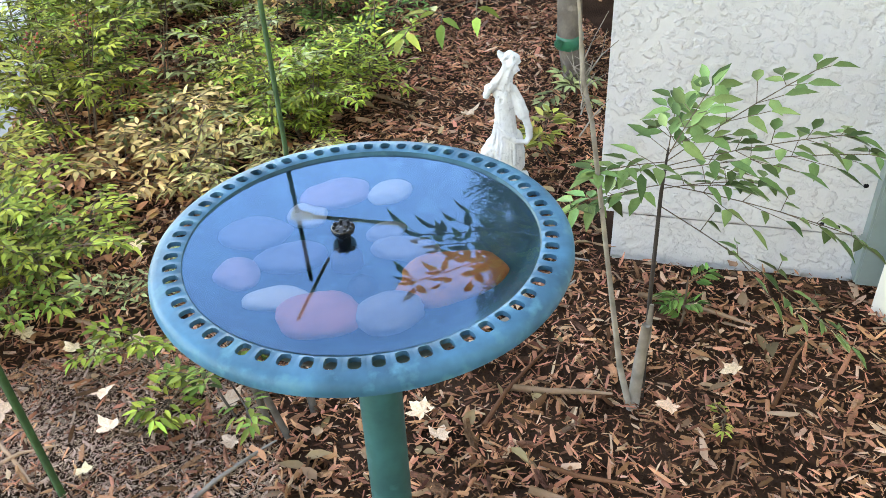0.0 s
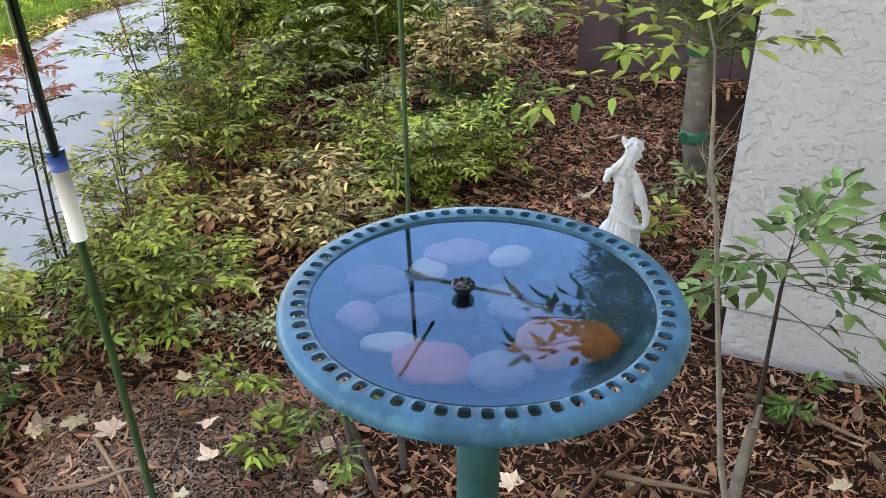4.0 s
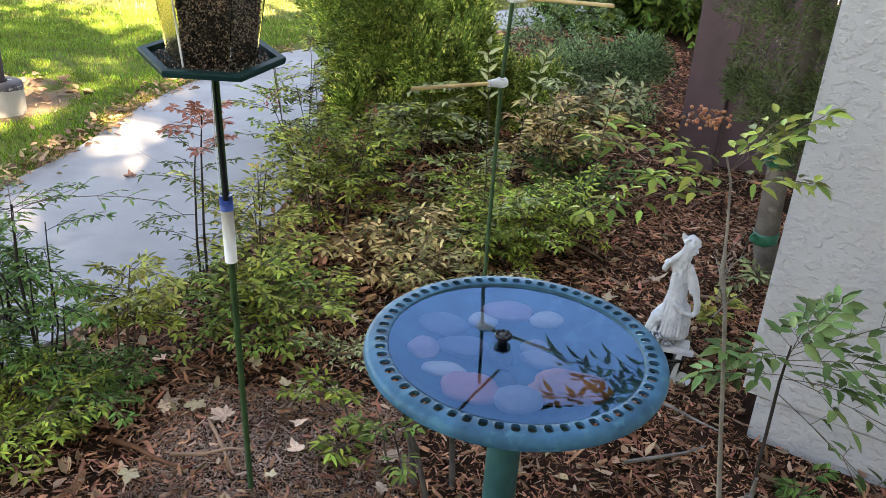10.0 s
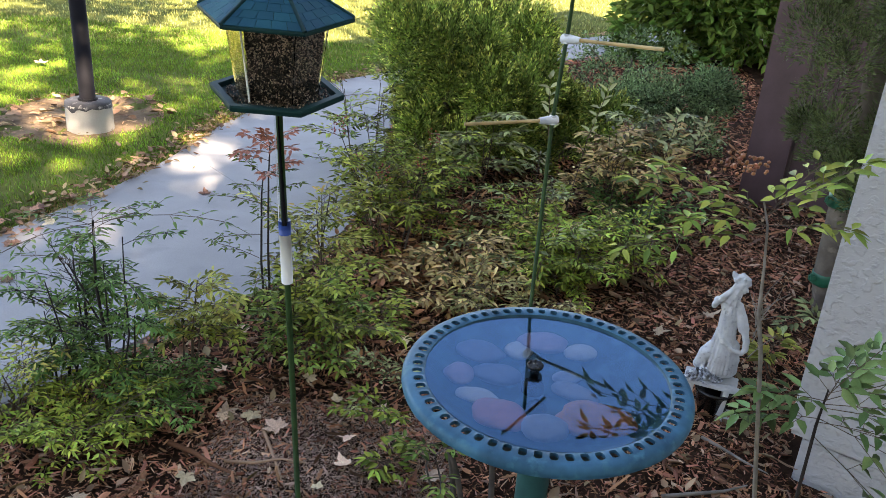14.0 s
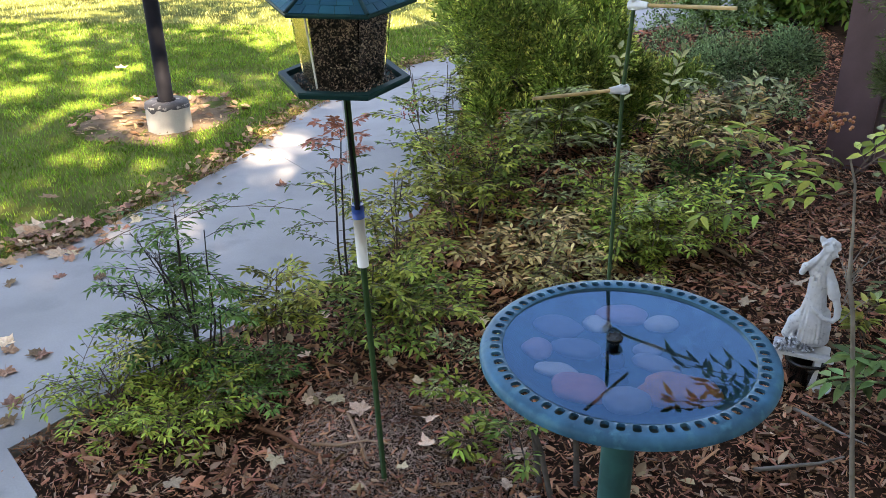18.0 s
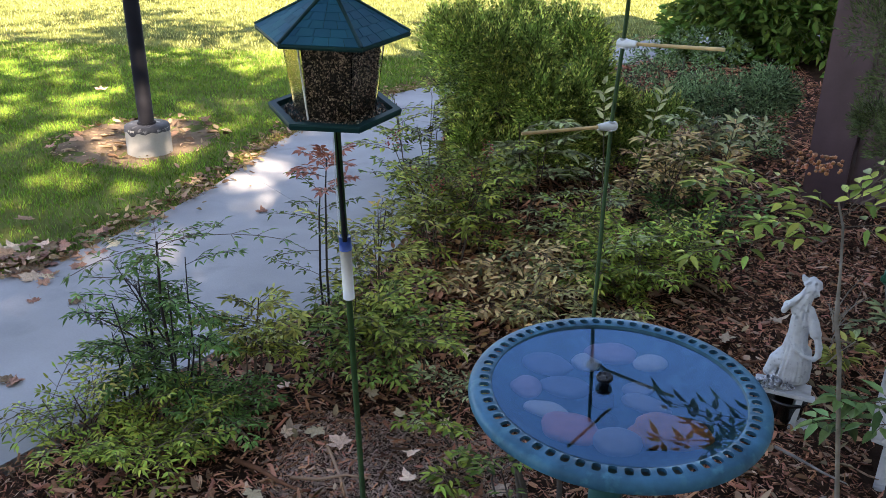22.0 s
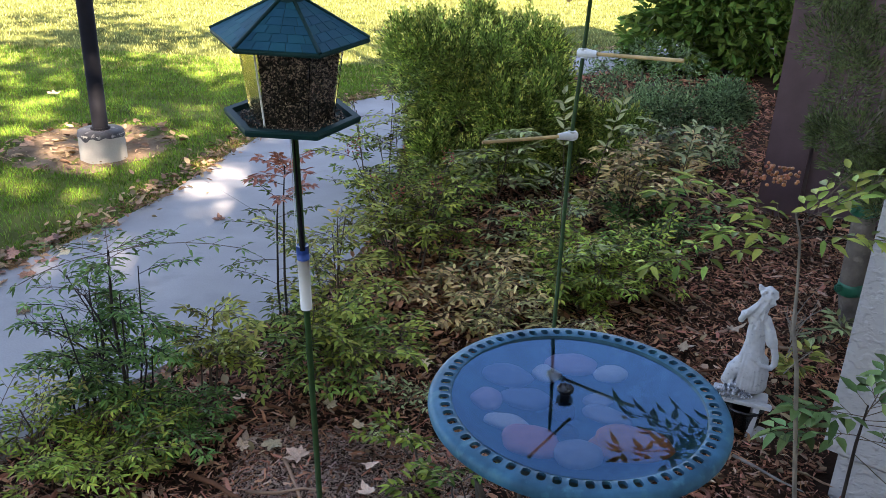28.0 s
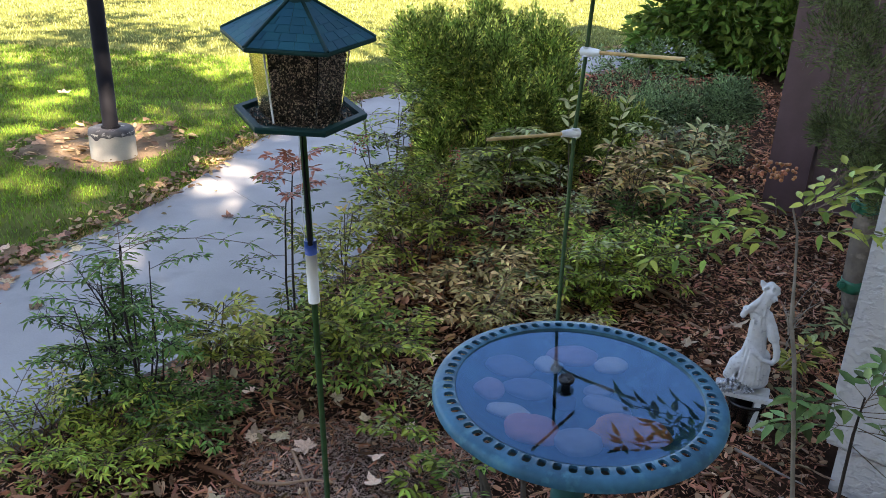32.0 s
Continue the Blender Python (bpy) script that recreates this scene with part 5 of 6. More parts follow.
nandina("low blue-green nandina shrub on the mulch", 0.55, 2.75, 0.22, 0.26, 9, 4, 0.046, "leaf_deep", None, "cane", low=0.2, sub=2)
nandina("sprawling small nandina shrub beside the bird bath", -0.43, 0.98, 0.14, 0.14, 3, 3, 0.032, "leaf_palegreen", None, "cane", low=0.3, flen=(0.1, 0.17), sub=2)
nandina("small light green nandina shrub beside the bird bath", -0.36, 0.76, 0.11, 0.10, 2, 2, 0.034, "leaf_bright", None, "cane", low=0.3, flen=(0.09, 0.15), sub=2, wide=0.42)
nandina("yellow-green nandina shrub on old stems below the bird bath", -0.21, 0.52, 0.24, 0.12, 2, 2, 0.034, "leaf_green", None, "dark_stick", low=0.6, flen=(0.09, 0.16), sub=2, wide=0.42)
nandina("young green nandina seedling in the mulch", -0.38, 0.60, 0.06, 0.04, 2, 3, 0.04, "leaf_bright", None, "cane", flen=(0.05, 0.09), sub=1)
nandina("young green nandina seedling by the wall", 0.93, 0.50, 0.13, 0.04, 2, 3, 0.036, "leaf_deep", None, "cane", flen=(0.04, 0.07), sub=1)
nandina("young nandina seedling behind the statue", 0.98, 1.42, 0.13, 0.08, 2, 3, 0.055, "leaf_yellowing", None, "cane", flen=(0.08, 0.13), sub=1, wide=0.42)
nandina("young nandina seedling by the tree trunk", 1.18, 1.84, 0.10, 0.06, 2, 3, 0.055, "leaf_palegreen", None, "cane", flen=(0.08, 0.12), sub=1, wide=0.42)
nandina("yellowish nandina seedling in the mulch", 0.80, 0.12, 0.04, 0.02, 1, 2, 0.022, "leaf_yellowing", None, "cane", flen=(0.03, 0.05), sub=1)


def open_nandina(label, foot, knots, radius, fronds, leaf, mat, wide, cane_mat, pairs=4, sub=2, droop=0.45):
    """One old stem with a few long, flat fronds given by foot height, compass angle, rise and length."""
    ob = thing("nandina_shrub", label, "shrub", (foot[0], foot[1], bed_height(*foot) - 0.01))
    pts = [Vector(k) - Vector((foot[0], foot[1], 0)) for k in knots]
    tube_part("stem", pts, radius, M[cane_mat], ob, seg=8)
    lv, tw = Leaves(), []
    for z, az, el, ln in fronds:
        for a, b in zip(pts, pts[1:]):
            if a.z <= z <= b.z:
                p = a.lerp(b, (z - a.z) / (b.z - a.z))
        frond(lv, tw, p, radians(az), radians(el), ln, leaf, droop, pairs, sub, wide)
    leaf_parts(lv, M[mat], ob)
    tagged(part("twig_stalk", mesh_from("twig_stalk", *merged(tw), M["cane"]), None, ob), kind="stuff")
    return ob


lanky = open_nandina("tall lanky nandina shrub with one dark stem and arching top fronds", (-1.33, 0.78), [(-1.33, 0.78, -0.03), (-1.337, 0.77, 0.25), (-1.345, 0.76, 0.45), (-1.325, 0.75, 0.68)], [0.006, 0.006, 0.005, 0.0035],
    [(0.67, 5, 22, .40), (0.67, 35, 30, .18), (0.66, 172, 18, .22), (0.67, 215, 4, .26), (0.66, 120, 30, .16), (0.66, 300, 24, .16), (0.65, 60, 20, .16), (0.64, 260, 15, .15), (0.60, 150, 15, .14), (0.52, 190, 25, .22), (0.46, 350, 15, .20)], 0.033, "leaf_thin", 0.34, "cane_dark", 4, 2, 0.5)
open_nandina("tall thin nandina shrub with red top leaves", (-0.95, 1.26), [(-0.95, 1.26, -0.03), (-0.955, 1.26, 0.4), (-0.945, 1.255, 0.70), (-0.935, 1.25, 0.82)], [0.005, 0.0045, 0.003, 0.0015],
    [(0.81, 20, 40, .09), (0.80, 170, 30, .10), (0.79, 330, 25, .11), (0.78, 220, 20, .10), (0.76, 100, 35, .10), (0.75, 190, 20, .11), (0.73, 0, 25, .10), (0.71, 280, 20, .10), (0.81, 260, 60, .07), (0.69, 60, 30, .10)], 0.032, "leaf_red", 0.46, "cane_dark", 3, 2, 0.3)
open_nandina("thin green nandina shrub on a dark stem near the path", (-0.97, 1.27), [(-0.97, 1.27, -0.03), (-0.985, 1.27, 0.35), (-0.975, 1.265, 0.62), (-0.965, 1.26, 0.70)], [0.005, 0.0045, 0.003, 0.0015],
    [(0.69, 160, 35, .12), (0.68, 340, 35, .12), (0.65, 250, 25, .13), (0.62, 20, 25, .14), (0.58, 190, 20, .16), (0.54, 310, 20, .15), (0.50, 110, 25, .14), (0.46, 220, 15, .18), (0.42, 350, 20, .18), (0.36, 170, 20, .18), (0.30, 280, 20, .18)], 0.030, "leaf_green", 0.40, "cane_dark", 3, 2, 0.3)
bare = []
for k, (a, b) in enumerate((((-0.01, -0.01, 0.30), (-0.14, -0.03, 0.58)), ((-0.02, -0.01, 0.26), (-0.30, -0.03, 0.42)), ((-0.05, -0.02, 0.42), (-0.10, -0.02, 0.52)))):
    a, b = Vector(a), Vector(b)
    bare.append(tube([a, a.lerp(b, .5) + Vector((-.01, 0, .02)), b], [0.0035, 0.0026, 0.0012], 5))
    for q in range(14):
        r = a.lerp(b, U(.55, 1.0))
        d = ((b - a).normalized() + Vector((U(-.9, .9), U(-.9, .9), U(-.5, .9)))).normalized() * U(.03, .07)
        bare.append(tube([r, r + d], [0.0011, 0.0006], 3))
        bare.append(tube([r + d * .6, r + d * .6 + Vector((U(-.02, .02), U(-.02, .02), U(0, .02)))], 0.0006, 3))
tagged(part("bare_twig", mesh_from("bare_twig", *merged(bare), M["cane_dark"]), None, lanky, "bare branched old seed stalks"), kind="stuff")
seedy = open_nandina("tall nandina shrub with flat fronds and an orange seed head", (0.66, 0.27), [(0.66, 0.27, -0.03), (0.62, 0.28, 0.13), (0.57, 0.285, 0.42), (0.512, 0.285, 0.75), (0.488, 0.285, 0.84), (0.476, 0.285, 0.95), (0.462, 0.285, 1.05), (0.445, 0.29, 1.10)], [0.009, 0.0075, 0.0055, 0.005, 0.005, 0.003, 0.0028, 0.002],
    [(1.05, 178, 24, .30), (1.03, 188, 2, .30), (1.06, 150, 26, .24), (1.07, 10, 42, .22), (1.05, 350, 16, .16), (1.07, 40, 40, .18), (1.05, 198, 16, .18)], 0.044, "leaf_seedy", 0.40, "grey_stick", 4, 2, 0.30)
bm = bmesh.new()
for k in range(60):
    d = unit(U(0, 6.28), U(-.3, 1.5)) * U(.015, .05)
    bmesh.ops.create_icosphere(bm, subdivisions=1, radius=U(.0034, .0048), matrix=Matrix.Translation(Vector((rnd.choice((-0.30, -0.24, -0.27)), 0.03, 1.165)) + Vector((d.x * .8, d.y * .7, d.z * .7))))
tagged(part("seed_head", bm, M["berry_orange"], seedy, "dry orange seed head", True), kind="stuff")
dry = []
for k in range(13):
    a = Vector((-0.172, 0.015, U(.72, .88)))
    d = Vector((U(-.3, .5), U(-.5, .5), U(.3, 1.0))).normalized() * U(.03, .10)
    m = a + d * .55 + Vector((U(-.012, .012), U(-.012, .012), U(-.01, .015)))
    dry.append(tube([a, m, a + d], [0.0016, 0.0012, 0.0006], 4))
    dry.append(tube([m, m + Vector((U(-.04, .04), U(-.03, .03), U(0, .05)))], [0.0010, 0.0005], 3))
tagged(part("dry_twig", mesh_from("dry_twig", *merged(dry), M["grey_stick"]), None, seedy, "thin pale dead side twigs"), kind="stuff")
open_nandina("nandina shrub with broad green leaves in front of the white wall", (0.70, 0.30), [(0.70, 0.30, -0.03), (0.695, 0.30, 0.12), (0.688, 0.30, 0.30), (0.683, 0.30, 0.56), (0.687, 0.30, 0.66)], [0.006, 0.0055, 0.005, 0.004, 0.002],
    [(0.63, 5, 26, .36), (0.62, 345, 14, .34), (0.61, 355, 2, .46), (0.58, 345, -14, .44), (0.57, 10, -8, .30), (0.53, 342, -34, .55), (0.62, 55, 22, .20), (0.63, 182, 10, .15), (0.58, 168, -4, .17), (0.64, 20, 50, .16)], 0.055, "leaf_wall", 0.46, "cane_dark", 4, 2, 0.18)
stump = thing("dead_branch", "forked weathered grey dead branch standing in the mulch", "branch", (0.665, 0.28, 0))
tube_part("branch", [(0, 0, -0.04), (0.004, 0, 0.12), (0.01, 0.0, 0.22)], [0.015, 0.0135, 0.010], M["grey_stick"], stump)
tube_part("fork", [(0.0, 0, 0.10), (0.018, 0.004, 0.17), (0.02, 0.004, 0.27)], [0.010, 0.009, 0.005], M["grey_stick"], stump)
for x, y, dx, dy, h in ((-0.114, 0.43, -0.09, 0.06, 0.26), (-0.15, 0.47, -0.06, 0.08, 0.25), (-0.05, 0.5, -0.02, 0.05, 0.2)):
    o = thing("old_stem", "old grey woody stem rising from the mulch", "stem", (x, y, 0))
    tube_part("stalk", [(0, 0, -0.04), (dx * .5, dy * .5, h * .55), (dx, dy, h)], [0.010, 0.008, 0.006], M["dark_stick"], o)

plume_bush("juniper_bush", "dense dark green juniper bush with lighter tips", -0.42, 3.70, 0.60, 0.80, 1.06, 12000, "needle", "needle_tip", 52, (.09, .20), 0.10)
plume_bush("juniper_bush", "low dense green juniper bush behind the stake", 0.18, 4.0, 0.56, 0.5, 0.50, 6000, "needle", "needle_tip", 32, (.11, .23), 0.10)
spray_bush("gray_shrub", "low soft gray-green shrub in the bed", 0.92, 4.55, 0.52, 0.52, 0.62, 2000, "leaf_gray", leaf=(0.026, 0.011), up=0.2, lobes=12, clump=8, size=(.26, .42))
spray_bush("gray_shrub", "loose gray-green shrub near the path", 0.75, 6.2, 0.7, 0.6, 0.60, 420, "leaf_gray", leaf=(0.035, 0.014), up=0.2, clump=8)
spray_bush("glossy_shrub", "broad-leaved glossy green shrub at the bed end", 2.15, 8.4, 1.5, 1.1, 1.9, 3400, "leaf_big", leaf=(0.12, 0.06), up=-0.1, lobes=22, clump=4, size=(.3, .5), z0=-0.3)


def shoot(foot, lean, h, seed):
    """A single pale upright shoot with paired leaves."""
    o = thing("nandina_shoot", "thin pale upright nandina shoot with paired leaves", "shrub", (foot[0], foot[1], bed_height(*foot) - 0.01))
    pts = [Vector((lean[0] * f * f, lean[1] * f * f, h * f)) for f in (0, .35, .7, 1)]
    tube_part("stem", pts, [0.003, 0.0025, 0.002, 0.001], M["cane"], o, seg=5)
    lf = Leaves()
    r = random.Random(seed)
    for k in range(7):
        f = 0.74 + 0.26 * k / 6
        q = Vector((lean[0] * f * f, lean[1] * f * f, h * f))
        for sg in (0, 3.14):
            lf.add(q, unit(k * 1.3 + sg + r.uniform(-.3, .3), r.uniform(.3, .9)), (0, -.5, 1), r.uniform(.05, .07), r.uniform(.02, .027), r.uniform(.05, .3))
    leaf_parts(lf, M["leaf_shoot"], o)


shoot((0.06, 2.30), (-0.046, -0.02), 0.90, 1)
shoot((0.15, 2.34), (0.136, -0.02), 0.895, 2)
shoot((0.52, 2.19), (0.054, -0.02), 0.81, 3)
shoot((0.80, 3.0), (0.08, 0.05), 0.58, 4)

conifer = thing("conifer_tree", "small dark conifer with a smooth grey trunk tied in green", "tree", (1.30, 2.00, 0))
tube_part("trunk", [(0.03, 0, -0.05), (0.02, 0, 0.05), (-0.018, 0, 0.2), (-0.034, 0, 0.555), (-0.03, 0.02, 1.6), (0.0, 0.02, 3.2)], [0.066, 0.056, 0.051, 0.046, 0.034, 0.015], M["bark"], conifer, seg=18)
for z, x in ((0.20, -0.018), (0.555, -0.034)):
    vs, fs = lathe([(0.048, z - 0.028), (0.0545, z - 0.026), (0.0535, z - .006), (0.0560, z + .002), (0.0540, z + 0.012), (0.0550, z + 0.024), (0.047, z + 0.026)], 30)
    tie = part("tree_tie", mesh_from("tree_tie", [(a + x, b, c + 0.002 * math.sin(5 * a / .05) + .1 * a) for a, b, c in vs], fs, M["tie"], smooth=True), None, conifer, "green plastic tie tape")
    part("tie_knot", box(-0.078 + x, -0.040, z - .012, -0.048 + x, -0.018, z + .020, 0.006), M["tie"], tie)
lv = Leaves()
tufts = []
for k in range(190):
    z = 0.60 + 2.9 * rnd.random() ** 0.9
    a, r = U(0, 6.28), (0.24 + 0.14 * min(1, max(0, (z - .7) / .5)) - 0.09 * max(0, z - 2.2)) * U(.72, 1.08)
    tufts.append((Vector((0.05 + r * math.cos(a), 0.06 + r * math.sin(a), z)), U(.07, .13)))
for i in range(15000):
    c, s1 = rnd.choice(tufts)
    d = unit(U(0, 6.28), math.asin(U(-.6, 1)))
    q = c + Vector((d.x, d.y, d.z * 1.5)) * s1 * U(.45, 1.0)
    for _ in range(12):
        e = d + Vector((U(-.6, .6), U(-.6, .6), U(-.1, .9)))
        lv.add(q + Vector((U(-.02, .02), U(-.02, .02), U(-.02, .02))), e, unit(U(0, 6.28), U(-.5, 1.2)), U(.016, .034), U(.0035, .006), .1)
tagged(part("crown", lv.mesh("crown", M["needle_dark"], True), None, conifer), kind="stuff")

# ---- unseen tree, added to shade lawn and path ----
tree = thing("unseen_shade_tree", "unseen broad tree, grey trunk, loose crown, added for dappled shade", "tree", (-5.6, -3.4, 0))
tube_part("trunk", [(0, 0, -0.1), (0.1, 0.1, 2.5), (0.8, 0.2, 5.6), (2.6, 0.4, 8.2)], [0.3, 0.24, 0.18, 0.1], M["bark"], tree, seg=14)
tree_rnd = random.Random(12)
TU, TG = tree_rnd.uniform, tree_rnd.gauss


FLECKS = ((-2.1, 3.1, .14), (-2.0, 3.5, .08), (-1.4, 3.9, .12), (-1.95, 4.3, .08), (-2.09, 5.0, .12), (-1.4, 5.2, .20), (-1.2, 4.6, .15), (-1.65, 2.55, .14), (-2.15, 1.2, .18), (-1.95, 1.02, .12))      # path spots for which crown leaves are left out, so sun flecks fall there


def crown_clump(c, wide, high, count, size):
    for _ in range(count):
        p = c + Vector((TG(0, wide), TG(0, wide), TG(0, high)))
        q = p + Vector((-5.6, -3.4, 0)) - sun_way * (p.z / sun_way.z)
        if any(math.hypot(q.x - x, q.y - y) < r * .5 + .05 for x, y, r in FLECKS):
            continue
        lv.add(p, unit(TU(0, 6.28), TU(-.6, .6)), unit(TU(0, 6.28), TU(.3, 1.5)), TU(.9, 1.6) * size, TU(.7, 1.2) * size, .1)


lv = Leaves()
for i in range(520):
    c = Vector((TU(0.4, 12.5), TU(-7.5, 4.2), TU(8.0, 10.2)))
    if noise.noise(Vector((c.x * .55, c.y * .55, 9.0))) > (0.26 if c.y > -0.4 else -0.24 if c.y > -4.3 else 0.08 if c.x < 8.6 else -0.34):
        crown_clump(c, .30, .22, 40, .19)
# extra clumps set where they keep the path in shade
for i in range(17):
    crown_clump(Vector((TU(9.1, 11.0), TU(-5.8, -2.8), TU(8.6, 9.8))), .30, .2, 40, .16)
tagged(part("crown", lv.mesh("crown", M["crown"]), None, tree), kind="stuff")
for i in range(8):
    q = Vector((TU(0.5, 9), TU(-4.5, 4), TU(8.2, 9.6)))
    s0 = Vector((1.6, 0.3, 6.8))
    tube_part("limb", [s0, s0.lerp(q, .5) + Vector((0, 0, .4)), q], [0.11, 0.07, 0.03], M["bark"], tree, seg=8)

# ---- loose cover on the ground ----


def chips(name, count, x0, x1, y0, y1, size, mat, label, seed, lift=0.020, thin=True):
    """Splintery bark pieces strewn over the bed, as one mesh."""
    rng = np.random.default_rng(seed)
    xy = np.stack([rng.uniform(x0, x1, count * 2), rng.uniform(y0, y1, count * 2)], 1)
    du, dv = (xy - np.array(W0)) @ np.array(WD), (xy - np.array(W0)) @ np.array(WN)
    keep = inside_many(bed_poly, xy) & ~((dv > 0.0) & (du > -0.005))
    if thin:
        keep &= (((xy[:, 0] + .58) / .30) ** 2 + ((xy[:, 1] - .58) / .20) ** 2 > rng.uniform(.0, 1.5, count * 2)) | (rng.random(count * 2) < .35)
    xy = xy[keep][:count]
    k = len(xy)
    z = np.array([bed_height(x, y) for x, y in xy]) + rng.uniform(-0.006, lift, k)
    az, pit, rol = rng.uniform(0, 2 * np.pi, k), rng.normal(0, .32, k), rng.normal(0, .6, k)
    d = np.stack([np.cos(az) * np.cos(pit), np.sin(az) * np.cos(pit), np.sin(pit)], 1)
    s = np.stack([-np.sin(az), np.cos(az), 0 * az], 1)
    n = np.cross(d, s)
    s, n = s * np.cos(rol)[:, None] + n * np.sin(rol)[:, None], n * np.cos(rol)[:, None] - s * np.sin(rol)[:, None]
    ln = (size * rng.lognormal(0, .5, k))[:, None]
    wd = (ln * rng.uniform(.07, .36, (k, 1))).clip(0.0022, 0.018)
    th = (wd * rng.uniform(.15, .38, (k, 1))).clip(0.0012, 0.006)
    c = np.concatenate([xy, z[:, None]], 1)
    r = lambda a, b: rng.uniform(a, b, (k, 1))  # noqa: E731
    v = [c + d * ln * r(-.58, -.36) + s * wd * r(-.55, -.1), c + d * ln * r(-.58, -.36) + s * wd * r(.1, .55),
         c + d * ln * r(-.2, .2) - s * wd * r(.35, .65) - n * th * .3, c + d * ln * r(-.25, .25) + s * wd * r(-.25, .25) + n * th, c + d * ln * r(-.2, .2) + s * wd * r(.35, .65) - n * th * .3,
         c + d * ln * r(.36, .6) + s * wd * r(-.5, -.05), c + d * ln * r(.36, .6) + s * wd * r(.05, .5)]
    v = np.stack(v, 1).reshape(-1, 3)
    one = np.array([[0, 3, 2], [0, 1, 3], [1, 4, 3], [2, 3, 5], [5, 3, 6], [3, 4, 6]])
    ob = part(name, quick_mesh(name, v, (one[None] + 7 * np.arange(k)[:, None, None]).reshape(-1, 3), mat), None)
    return tagged(ob, label, "mulch", kind="stuff")


chips("bark_mulch", 68000, -2.0, 1.7, -0.7, 3.0, 0.018, M["chip"], "reddish brown shredded bark mulch over the bed", 1)
chips("bark_mulch", 22000, -2.0, 2.2, 3.0, 8.0, 0.030, M["chip"], "reddish brown shredded bark mulch farther back", 2)
chips("bark_mulch", 9000, -2.0, 1.9, -2.55, -0.7, 0.04, M["chip"], "reddish brown shredded bark mulch at the house foot", 5)
chips("bark_mulch", 13000, -2.0, 1.7, -0.7, 4.0, 0.022, M["chip_pale"], "pale weathered bark pieces over the bed", 3, 0.018)
chips("mulch_crumbs", 24000, -0.95, -0.15, 0.25, 0.90, 0.008, M["crumb"], "fine greyish mulch crumbs on the soil", 4, 0.006, False)

litter_rnd = random.Random(3)
lv = Leaves()
for _ in range(420):
    a, k = litter_rnd.uniform(0, 6.28), math.sqrt(litter_rnd.random())
    x, y = RX + .6 * k * math.cos(a), RY + .64 * k * math.sin(a)
    if (x - LX) ** 2 + (y - LY) ** 2 < .025:
        continue
    big = litter_rnd.random() < .2
    lv.add((x, y, .02), unit(litter_rnd.uniform(0, 6.28), litter_rnd.uniform(-.1, .4)), unit(litter_rnd.uniform(0, 6.28), litter_rnd.uniform(.7, 1.5)), litter_rnd.uniform(.06, .1) if big else litter_rnd.uniform(.015, .05), litter_rnd.uniform(.035, .06) if big else litter_rnd.uniform(.006, .02), litter_rnd.uniform(-.2, .3))
tagged(part("leaf_litter", lv.mesh("leaf_litter", M["litter"]), None), "dry leaves and crumbs on the bare earth", "leaf litter", kind="stuff")

# dry leaves lying about
lv = Leaves()
for _ in range(2400):
    if rnd.random() < 0.45:
        k = rnd.randrange(4, len(lawn_line) - 14)
        p = Vector(lawn_line[k]).lerp(Vector(lawn_line[k + 1]), rnd.random())
        x, y, z = p.x + rnd.gauss(-.05, .08), p.y + rnd.gauss(0.02, .08), 0.03
    else:
        x, y = U(-1.6, 1.2), U(0.2, 4.5)
        if not inside(bed_poly, x, y) or noise.noise(Vector((x * 1.7, y * 1.7, 4))) < -.05:
            continue
        z = bed_height(x, y) + 0.014
    lv.add((x, y, z), unit(U(0, 6.28), U(-.2, .5)), unit(U(0, 6.28), U(.7, 1.5)), U(.025, .07), U(.015, .04), U(-.2, .3))
tagged(part("leaf_litter", lv.mesh("leaf_litter", M["litter"]), None), "small brown dry leaves along the lawn edge and bed", "leaf litter", kind="stuff")


lv = Leaves()
for _ in range(1000):
    x, y = rnd.gauss(-0.40, 0.26), rnd.gauss(2.05, 0.36)
    lv.add((x, y, bed_height(x, y) + U(.012, .03)), unit(U(0, 6.28), U(-.2, .5)), unit(U(0, 6.28), U(.7, 1.5)), U(.03, .06), U(.018, .035), U(-.2, .3))
tagged(part("leaf_litter", lv.mesh("leaf_litter", M["litter_warm"]), None), "rusty brown dry leaves heaped under the shrubs", "leaf litter", kind="stuff")


lv = Leaves()
for _ in range(5200):
    k = rnd.randrange(6, len(lawn_line) - 20)
    p = Vector(lawn_line[k]).lerp(Vector(lawn_line[k + 1]), rnd.random())
    x, y = p.x - abs(rnd.gauss(0, .09)) + .02, p.y + rnd.gauss(0, .05)
    if noise.noise(Vector((x * 2.5, y * 2.5, 6))) > -.12:
        lv.add((x, y, 0.0), unit(U(0, 6.28), U(.2, 1.3)), unit(U(0, 6.28), U(-.3, 1)), U(.025, .06), U(.004, .008), U(0, .4))
tagged(part("dry_grass", lv.mesh("dry_grass", M["fringe"]), None), "dry brown grass fringe along the lawn edge", "grass", kind="stuff")


